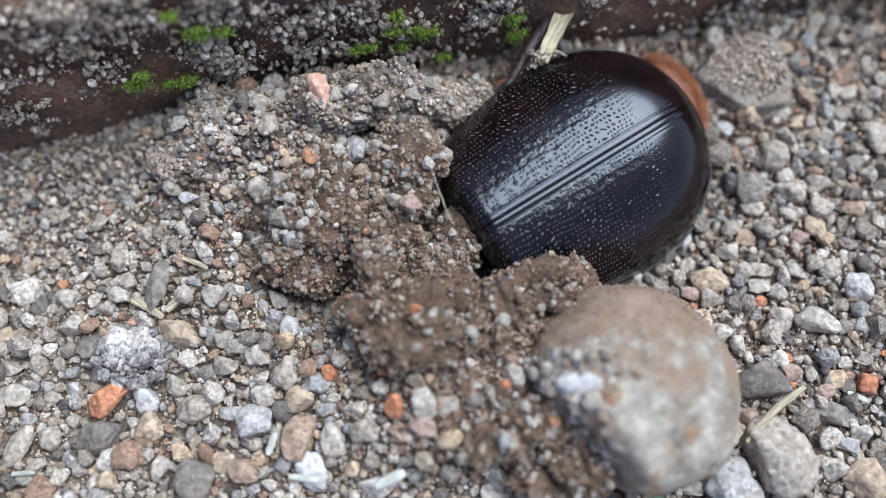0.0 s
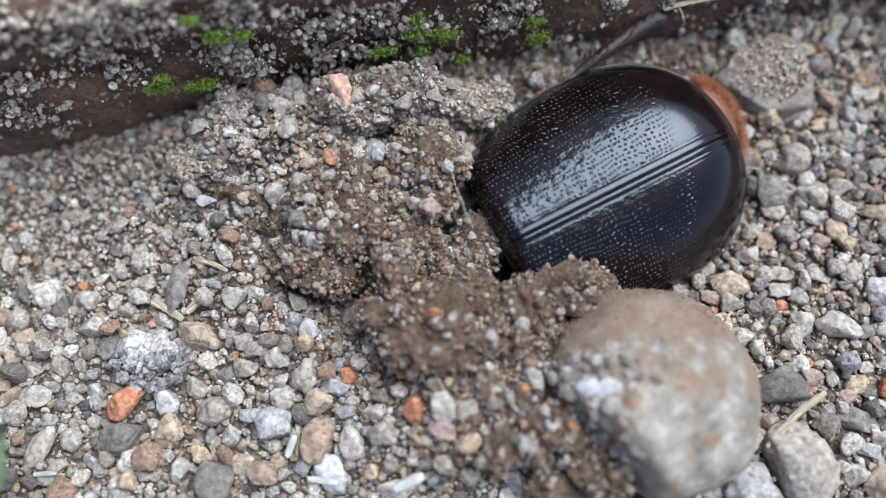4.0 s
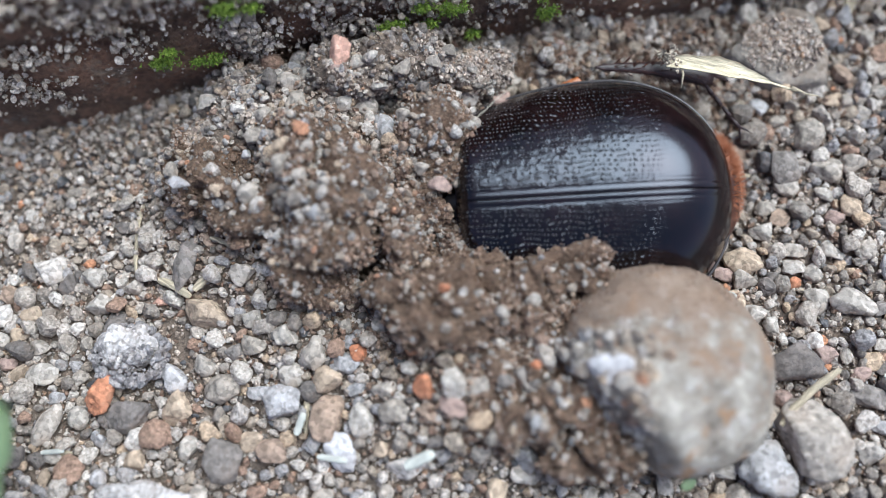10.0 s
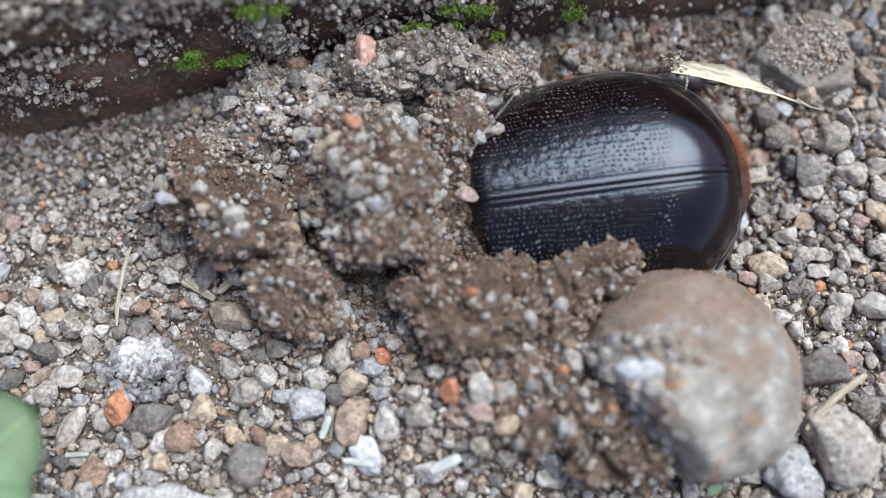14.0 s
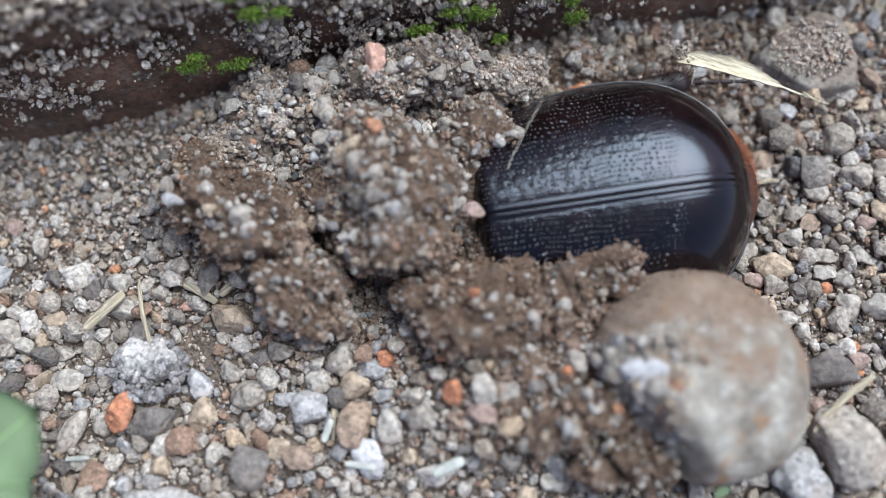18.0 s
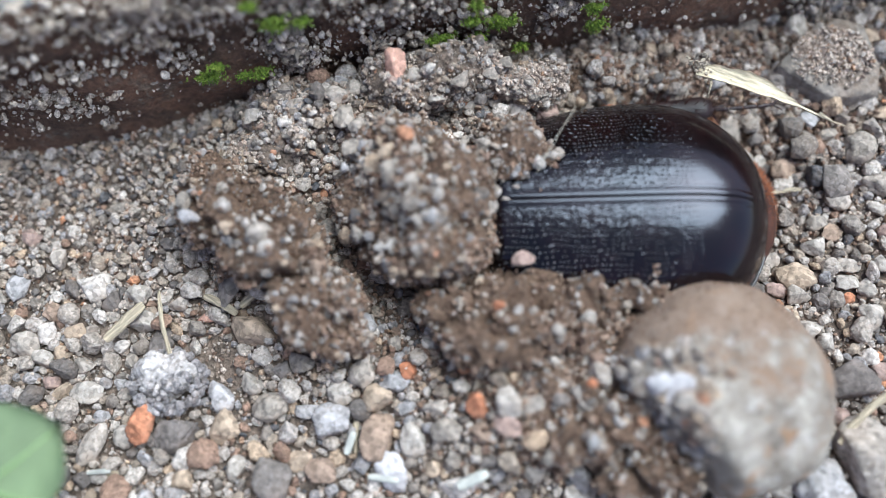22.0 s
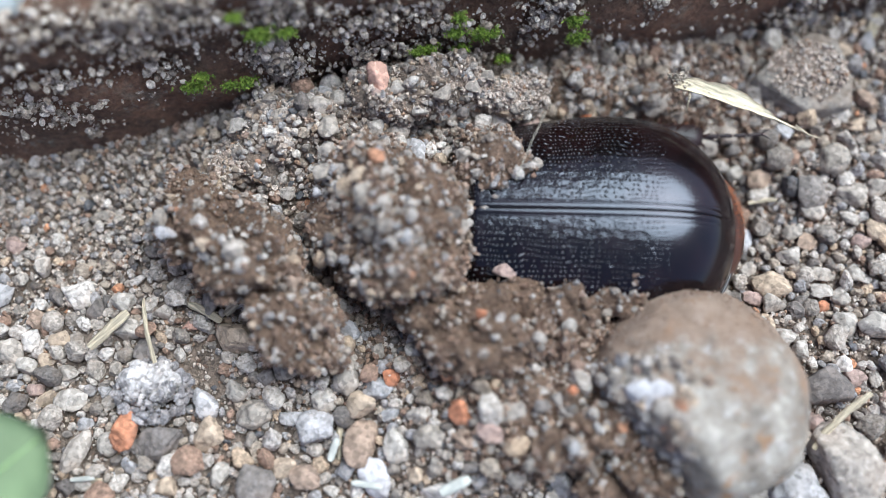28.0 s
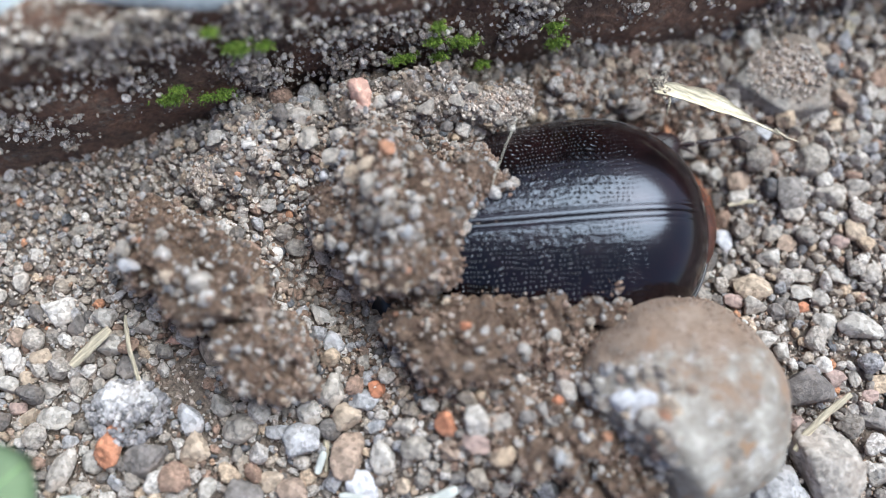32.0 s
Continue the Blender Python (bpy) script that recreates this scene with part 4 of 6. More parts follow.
def spines(name, places, ways, length, r, mat):
    v, f = [], []
    for p, w in zip(places, ways):
        w = np.array(w, float)
        w /= np.linalg.norm(w)
        a = np.cross(w, (0.3, 0.2, 0.9))
        a /= np.linalg.norm(a)
        b = np.cross(w, a)
        k = len(v)
        for i in range(4):
            q = math.pi / 2 * i
            v.append(np.array(p) + r * (math.cos(q) * a + math.sin(q) * b))
        v.append(np.array(p) + w * length)
        f += [(k + i, k + (i + 1) % 4, k + 4) for i in range(4)]
    return mesh_of(name, np.array(v) * MM, np.array(f), mat, False)


def tibia_bar(length=9.2):
    s = np.linspace(0, 1, 14)
    line = np.stack([(1.3 * s - 0.3) * length, 0.25 * np.sin(s * 3), 0.1 * np.sin(s * 5)], 1)
    return line, 0.36 + 0.5 * s ** 1.4 - 0.3 * np.maximum(0, s - 0.93) / 0.07 - 0.25 * np.maximum(0, 0.08 - s) / 0.08


def leg_parts(beetle, mirror):
    """Tibia with spines and a jointed foot with claws; their poses are keyed."""
    g = np.random.default_rng(5)
    line, rad = tibia_bar()
    rad = rad * np.linspace(0.95, 1.6, len(rad))
    tib = part("tibia", tube("tibia", line, rad, M_LEG, 12, 0.55), beetle, "spiny dark tibia of a hind leg")
    places = [line[i] + np.array((0, math.cos(a) * rad[i] * 0.8, math.sin(a) * rad[i] * 0.5)) for i in range(2, 14) for a in g.uniform(0, 6.28, 16)]
    ways = [(0.9, p[1] * 2.0, p[2] * 2.0) for p in places]
    part("bristle_coat", spines("bristle_coat", places, ways, 1.5, 0.05, M_BELLY), tib, "short stiff bristles", kind="stuff")
    for a in (-0.6, 0.5):
        part("spur", tube("spur", np.array([(0, 0, 0), (0.9, 0.25 * a, 0), (1.9, 0.9 * a, -0.1)]) + line[-1], [0.22, 0.16, 0.03], M_LEG, 8), tib)
    foot = new("tarsus", tube("tarsus", [(0, 0, 0), (0.6, 0, 0), (1.2, 0.04, 0)], [0.2, 0.3, 0.24], M_LEG, 8))
    foot.parent = beetle
    tagged(foot, label="jointed dark foot with two claws")
    for i in range(4):
        x = 1.3 + i * 1.35
        part("joint", tube("joint", [(x, 0.03 * i, 0.04 * i), (x + 0.75, 0.05 * i, 0.05 * i), (x + 1.25, 0.06 * i, 0.05 * i)], [0.15, 0.27 - 0.02 * i, 0.2], M_LEG, 8), foot)
    for a in (-1, 1):
        part("claw", tube("claw", [(6.6, 0.2, 0.2), (7.2, 0.2 + 0.35 * a, 0.25), (7.7, 0.2 + 0.6 * a, 0.0)], [0.12, 0.09, 0.02], M_LEG, 6), foot)
    return tib, foot


def build_beetle():
    beetle = new("beetle")
    tagged(beetle, "large glossy black beetle digging head first into gravel", "beetle")
    elytron("wing_case", 1, beetle)
    elytron("wing_case", -1, beetle)
    part("abdomen", blob("abdomen", (13.0, 9.6, 5.0), M_BELLY, 3, 0.01), beetle, "dark red-brown underside", pose(-0.001, 0, -0.0008))
    # plate behind the neck shield
    d, f = ICO[3]
    sc = d * np.array((1.9, 1.7, 0.55))
    sc[:, 1] *= np.clip(0.62 + 0.24 * sc[:, 0], 0.1, 1.1)
    part("scutellum", mesh_of("scutellum", sc * MM, f, M_BLACK), beetle, "small black heart-shaped plate", pose(0.0124, 0, 0.0058, 0, 12, 0))
    d, f = ICO[5]
    v = d * np.array((5.2, 9.2, 5.0))
    v[:, 0] = np.where(v[:, 0] < 0, v[:, 0] * 0.62, v[:, 0])
    v[:, 1] *= 1 - 0.25 * np.clip(v[:, 0] / 5.2, 0, 1)
    part("neck_shield", mesh_of("neck_shield", v * MM, f, M_BLACK), beetle, "black domed neck shield", pose(0.0182, 0, -0.0012, 0, 8, 0))
    part("head", blob("head", (3.2, 3.6, 2.6), M_BLACK, 8, 0.02, 4), beetle, "black head pushed into the earth", pose(0.0245, 0, -0.0024))
    pyg = part("pygidium", blob("pygidium", (3.0, 4.8, 3.0), M_TAIL, 9, 0.01), beetle, "rust-red tail plate", pose(-0.0112, -0.0013, -0.0010))
    g = np.random.default_rng(12)
    places, ways = [], []
    for i in range(1500):
        a, e = g.uniform(-1.35, 1.35), g.uniform(-0.7, 0.75)
        n = np.array((-math.cos(a) * math.cos(e), math.sin(a) * math.cos(e), math.sin(e)))
        places.append(n * np.array((2.95, 4.75, 2.95)))
        ways.append(n + g.normal(0, 0.25, 3))
    part("hair_fringe", spines("hair_fringe", places, ways, 1.0, 0.04, M_HAIR), pyg, "short rust-coloured hairs", kind="stuff")
    for s in (-1, 1):
        line = np.array([(0.6, s * 7.0, -0.6), (-1.2, s * 9.0, -0.4), (-2.6, s * 10.4, -0.4), (-3.4, s * 11.3, -0.3)])
        part("femur", tube("femur", line, [1.2, 1.6, 1.3, 0.7], M_RED, 14, 0.7), beetle, "thick red-brown thigh of a hind leg")
    line, rad = tibia_bar(7.0)
    near = part("tibia", tube("tibia", line, rad, M_BLACK, 12, 0.7), beetle, "spiny dark tibia of a hind leg", pose(-0.008, 0.011, -0.001, 0, 12, 150))
    part("spur", tube("spur", [(6.9, 0, 0), (7.9, 0.3, 0), (8.6, 0.8, -0.1)], [0.22, 0.16, 0.03], M_BLACK, 8), near)
    for s in (-1, 1):
        line = np.array([(7.0, s * 6.5, -1.2), (8.0, s * 9.0, -1.6), (9.6, s * 11.0, -2.4)])
        part("middle_leg", tube("middle_leg", line, [1.2, 1.2, 0.6], M_RED, 12, 0.7), beetle, "red-brown middle leg folded under the body")
    line = np.array([(3.2, -10.6, -1.2), (2.2, -11.9, -1.0), (0.9, -12.3, -1.0), (0.0, -11.6, -1.2)])
    part("trochanter", tube("trochanter", line, [0.2, 0.4, 0.4, 0.2], M_AMBER, 12, 0.7), beetle, "amber joint of a leg at the edge of the wing case")
    tib, foot = leg_parts(beetle, -1)
    return beetle, tib, foot, pyg


BEETLE, TIBIA, FOOT, TAIL = build_beetle()


# ---- dry plant bits ----
def straw(x, y, length, width, turn, mat=None, bend=0.4, lift=0.6, what="straw", label="pale dry bit of straw lying on the gravel", thick=0.35, tilt=0.0, z=None, at=None):
    s = np.linspace(-0.5, 0.5, 12)
    line = np.stack([s * length, 0.12 * bend * length * (1 - 4 * s * s) + 0.004 * length * np.sin(s * 17), 0.2 * np.sin(s * 4)], 1)
    me = tube(what, line, width / 2 * (1 - 0.4 * np.abs(2 * s) ** 5) * (1 + 0.06 * np.sin(s * 23 + length)), mat or M_STRAW, 8, thick)
    ob = new(what, me)
    zz = float(ground_height(np.array([x]), np.array([y]))[0]) + lift if z is None else z
    ob.matrix_basis = at or pose(x * MM, y * MM, zz * MM, 0, tilt, turn)
    tagged(ob, label, "straw", "dry bits of straw")
    return ob


def husk():
    """A torn pale flake of dry leaf: a curled strip with ragged edges and dark flecks, and a thin stalk."""
    g = np.random.default_rng(3)
    n, m = 40, 9
    s, t = np.linspace(0, 1, n), np.linspace(-1, 1, m)
    S, T = np.meshgrid(s, t, indexing="ij")
    wid = 0.85 * np.sin(np.clip(S * 1.1 + 0.14, 0, 1) * math.pi) ** 0.6 * (1.0 - 0.45 * S) + 0.1
    tear = wave(61, 0.06, 30, 2)(np.stack([S.ravel(), 0.3 * np.sign(T).ravel(), 0 * S.ravel()], 1)).reshape(S.shape)
    wid = wid * (1 + 0.22 * tear)
    x = (S - 0.5) * 12.6
    y = T * wid + 0.5 * np.sin(S * 2.6) - 0.3
    z = 0.55 * (T * wid) ** 2 + 0.35 * np.sin(S * 5)
    top = np.stack([x, y, z], -1).reshape(-1, 3)
    k = np.arange(n * m).reshape(n, m)
    q = np.stack([k[:-1, :-1], k[1:, :-1], k[1:, 1:], k[:-1, 1:]], -1).reshape(-1, 4)
    ring = np.concatenate([k[0, :-1], k[:-1, -1], k[-1, :0:-1], k[:0:-1, 0]])
    nxt = np.roll(ring, -1)
    N = n * m
    f = np.concatenate([q, q[:, ::-1] + N, np.stack([nxt, ring, ring + N, nxt + N], 1)])
    ob = new("leaf_flake", mesh_of("leaf_flake", np.concatenate([top, top - (0, 0, 0.16)]) * MM, f, M_HUSK))
    tagged(ob, "pale yellow torn flake of dry leaf", "dry leaf")
    part("stalk", tube("stalk", [(-5.0, -0.2, 0), (-4.6, -1.2, 0.1), (-4.4, -2.4, -0.4)], [0.16, 0.13, 0.08], M_STRAW, 6), ob, "thin tan stalk")
    part("tip_thread", tube("tip_thread", [(5.6, 0.1, 0), (7.0, -0.3, 0.05), (8.2, -0.2, 0)], [0.16, 0.1, 0.05], M_STRAW, 6), ob, "thin dry tip")
    part("root_end", heap("root_end", g.normal(0, (0.5, 0.45, 0.25), (90, 3)) + (-6.2, 0.1, 0.1), 0.08 + 0.3 * g.random(90) ** 2, M_TWIG, 1, g), ob, "brown crumbly root end", kind="stuff")
    for i in range(7):
        a = g.uniform(-4.5, 5.0)
        part("fleck", blob("fleck", (g.uniform(0.08, 0.2), 0.04, 0.02), M_TWIG, 1, 0, 1), ob, "" if i else "dark fleck", pose(a * MM, (g.uniform(-0.5, 0.6) + 0.3 * math.sin(a)) * MM, 0.0004, 0, 0, g.uniform(-20, 20)))
    return ob


HUSK = husk()
straw(30.6, -16.5, 7.4, 0.7, 42, lift=3.0, tilt=-6)
straw(-15.1, -17.7, 4.4, 0.6, 85, lift=0.7)
straw(22.8, -5.3, 2.7, 0.6, -25, lift=0.7)
straw(-38.1, -22.0, 2.6, 0.7, 4, lift=0.7)
straw(39.4, 24.1, 4.2, 1.2, 70, lift=0.7)
straw(38.9, -14.8, 2.0, 0.6, -30, lift=0.7)
straw(-24.4, -5.1, 5.0, 0.9, 40, lift=0.7)
straw(-28.4, -6.4, 3.8, 0.8, -28, lift=1.25)
straw(26.4, 5.6, 2.8, 0.5, 4, lift=1.25)
straw(-23.5, -2.5, 2.8, 0.5, -24, lift=1.25)
straw(-38.4, -21.7, 2.3, 0.47, 4, M_SLIVER, 0.1, lift=1.6, what="sliver", label="small white sliver of shell on the gravel")
straw(-13.7, -15.3, 2.3, 0.53, 42, M_SLIVER, 0.1, lift=1.6, what="sliver", label="small white sliver of shell on the gravel")
straw(-15.7, -19.1, 2.1, 0.73, 70, M_SLIVER, 0.1, lift=1.6, what="sliver", label="small white sliver of shell on the gravel")
straw(-4.7, -22.3, 2.9, 1.05, 25, M_SLIVER, 0.1, lift=1.6, what="sliver", label="small white sliver of shell on the gravel")
straw(24.1, -6.8, 1.8, 0.84, -20, M_SLIVER, 0.1, lift=1.6, what="sliver", label="small white sliver of shell on the gravel")
straw(-12.6, -22.2, 2.8, 0.63, -8, M_SLIVER, 0.1, lift=1.6, what="sliver", label="small white sliver of shell on the gravel")
straw(38.9, -14.7, 1.8, 0.53, -30, M_SLIVER, 0.1, lift=1.6, what="sliver", label="small white sliver of shell on the gravel")
straw(22.7, -14.5, 1.8, 0.42, 60, M_SLIVER, 0.1, lift=1.6, what="sliver", label="small white sliver of shell on the gravel")
STEM = straw(-35.0, -6.0, 7.6, 0.42, 95, what="straw", label="thin pale dry stem sliding out of the earth")
SPLINTER = straw(-36.0, -6.0, 4.8, 1.1, 42, bend=0.05, thick=0.2, what="straw", label="broad pale splinter of dry straw")
FIBRE = straw(2.6, 5.4, 7.0, 0.07, 64, M_FIBRE, 0.12, what="root_fibre", label="thin pale root fibre across the wing cases", z=10.6, tilt=6)


def bark_chip():
    d, f = ICO[4]
    v = np.sign(d) * np.abs(d) ** 0.6 * np.array((0.8, 0.22, 2.7))
    v[:, 0] *= 1 - 0.4 * np.clip(-v[:, 2] / 2.7, 0, 1)
    v[:, 2] += 0.7 * v[:, 0] * np.clip(v[:, 2] / 2.7, 0, 1) + 0.25 * np.sin(v[:, 0] * 9)
    v[:, 1] += 0.12 * np.sin(v[:, 0] * 7 + v[:, 2] * 0.4)
    ob = new("bark_chip", mesh_of("bark_chip", v * MM, f, M_TWIG))
    p = on_wall(25.1, 9.7, 1.1) + np.array((0, 1.6, 0.6))
    ob.matrix_basis = pose(*(p * MM), -42, 14, 16)
    tagged(ob, "grey-brown chip of bark stuck to the brick", "bark chip")


bark_chip()


# ---- moss on the brick ----
def moss(s, z, size, seed):
    g = np.random.default_rng(seed)
    size *= 1.05
    n = int(42 * size ** 1.3) + 18
    v, f = [], []
    for i in range(n):
        base = np.array((g.normal(0, size * 0.42), 0, g.normal(0, size * 0.30)))
        w = np.array((g.normal(0, 0.55), -1.0, g.normal(0.35, 0.5)))
        w /= np.linalg.norm(w)
        ln = g.uniform(0.35, 0.85)
        for j in range(6):
            o = base + w * ln * (j / 5)
            lw = w + g.normal(0, 0.75, 3)
            lw /= np.linalg.norm(lw)
            sd = np.cross(lw, g.normal(size=3))
            sd /= np.linalg.norm(sd)
            up = np.cross(lw, sd)
            k, L = len(v), g.uniform(0.2, 0.42)
            v += [o, o + lw * L * 0.5 + sd * 0.075, o + lw * L, o + lw * L * 0.5 - sd * 0.075, o + lw * L * 0.5 + up * 0.05]
            f += [(k, k + 1, k + 4), (k + 1, k + 2, k + 4), (k + 2, k + 3, k + 4), (k + 3, k, k + 4), (k, k + 3, k + 2), (k, k + 2, k + 1)]
    ob = new("moss_tuft", mesh_of("moss_tuft", np.array(v) * MM, np.array(f), M_MOSS, False))
    ob.matrix_basis = pose(*(on_wall(s, z, 0.9) * MM), 0, 0, math.degrees(math.atan2(WDIR[1], WDIR[0])))
    tagged(ob, "small bright green tuft of moss on the brick", "moss", "moss tufts")


moss(23.9, 13.6, 1.5, 400)
moss(26.3, 13.3, 0.8, 401)
moss(44.4, 8.5, 1.7, 402)
moss(41.5, 9.4, 0.9, 403)
moss(39.0, 7.6, 0.9, 404)
moss(21.3, 7.2, 1.1, 405)
moss(16.5, 7.9, 1.3, 406)
moss(53.6, 5.7, 1.2, 407)
moss(46.2, 4.4, 0.7, 408)
moss(18.5, -0.0, 0.6, 409)
moss(37.9, 7.6, 0.6, 410)
moss(22.3, 16.4, 0.7, 411)
moss(42.1, 7.0, 0.7, 412)
moss(17.6, 9.1, 0.8, 413)
moss(19.7, 7.2, 0.7, 414)
moss(53.3, 8.3, 1.1, 415)
moss(42.1, 11.5, 0.8, 416)


# ---- green leaf of a weed ----
def weed_leaf():
    n, m = 60, 41
    r, t = np.linspace(0, 1, n), np.linspace(-1, 1, m)
    S, T = np.meshgrid(r, t, indexing="ij")
    half = 10.5 * np.sin(np.clip(S, 0, 1) ** 0.75 * math.pi) ** 0.6 * (1 + 0.16 * np.abs(np.sin(S * 25)) - 0.08)
    x, y = S * 27.0, T * half
    z = 1.4 * np.abs(T) ** 1.5 + 1.8 * np.sin(S * 2.8) + 0.22 * np.cos((np.abs(T) * 1.2 + S) * 40) * (1 - np.abs(T))
    top = np.stack([x, y, z], -1).reshape(-1, 3)
    k = np.arange(n * m).reshape(n, m)
    q = np.stack([k[:-1, :-1], k[1:, :-1], k[1:, 1:], k[:-1, 1:]], -1).reshape(-1, 4)
    ring = np.concatenate([k[0, :-1], k[:-1, -1], k[-1, :0:-1], k[:0:-1, 0]])
    nxt = np.roll(ring, -1)
    N = n * m
    f = np.concatenate([q, q[:, ::-1] + N, np.stack([nxt, ring, ring + N, nxt + N], 1)])
    weed = new("weed")
    weed.matrix_basis = pose(-0.0573, -0.0366, 0.0095, 0, -3, 43)
    tagged(weed, "low weed with a broad green toothed leaf", "weed")
    blade = part("leaf", mesh_of("leaf", np.concatenate([top, top - (0, 0, 0.22)]) * MM, f, M_LEAF), weed, "soft green leaf blade", pose(0, 0, 0))
    s = np.linspace(0, 0.97, 16)
    part("midrib", tube("midrib", np.stack([s * 27, 0 * s, 1.8 * np.sin(s * 2.8) + 0.05 + 0.22 * np.cos(s * 40)], 1), 0.42 - 0.34 * s, M_VEIN, 8), blade, "pale midrib")
    for i in range(6):
        for sg in (-1, 1):
            a = np.linspace(0, 0.85, 8)
            s0 = 0.1 + 0.125 * i
            xs = (s0 + 0.16 * a) * 27
            hw = 10.5 * np.sin(np.clip(xs / 27, 0, 1) ** 0.75 * math.pi) ** 0.6
            zz = 1.4 * a ** 1.5 + 1.8 * np.sin(xs / 27 * 2.8) + 0.24
            part("vein", tube("vein", np.stack([xs, sg * a * hw, zz], 1), 0.2 - 0.16 * a, M_VEIN, 6), blade)
    part("stem", tube("stem", [(0.3, 0, 0), (-4, 0, -1.0), (-9, 0.5, -5), (-12, 1, -14)], [0.5, 0.6, 0.7, 0.8], M_VEIN, 10), weed, "pale green stem rooted in the gravel")


weed_leaf()


def green_bit(x, y, z):
    """A small torn bit of green leaf."""
    d, f = ICO[3]
    v = d * np.array((0.75, 0.5, 0.16)) * (1 + 0.2 * wave(71, 0.5, 20)(d))[:, None]
    v[:, 2] += 0.3 * v[:, 0] ** 2
    ob = new("leaf_bit", mesh_of("leaf_bit", v * MM, f, M_LEAF))
    ob.matrix_basis = pose(x * MM, y * MM, z * MM, 20, 10, 30)
    tagged(ob, "small green scrap of leaf beside the cobble", "leaf")


green_bit(18.8, -24.2, 3.4)


# ---- gravel ----
def dist_wall(x, y):
    return (WALL_A[0] - x) * WNRM[0] + (WALL_A[1] - y) * WNRM[1]


def fineness(x, y):
    """1 where the gravel is fine sand, 0 where it is coarse."""
    return min(1.0, math.exp(-((x + 38) / 20) ** 2 - ((y - 6) / 8.5) ** 2) * 1.6 + 0.6 * math.exp(-((x - 22) / 16) ** 2 - ((y - 22) / 5) ** 2))


def allowed(x, y, r):
    if dist_wall(x, y) < r * 0.4 - 0.6:
        return False
    if ((x - 17.3) / 9.6) ** 2 + ((y - -14.4) / 9.6) ** 2 < 1:
        return False
    return True


PEBBLES = [rock(3000 + i, 3, 7, 80, 0.09) for i in range(20)]
PEBBLE_MESH = {}


def pebble_mesh(k, tone):
    if (k, tone) not in PEBBLE_MESH:
        v, f = PEBBLES[k]
        PEBBLE_MESH[k, tone] = mesh_of("pebble", v * MM, f, STONE[tone], False)
    return PEBBLE_MESH[k, tone]


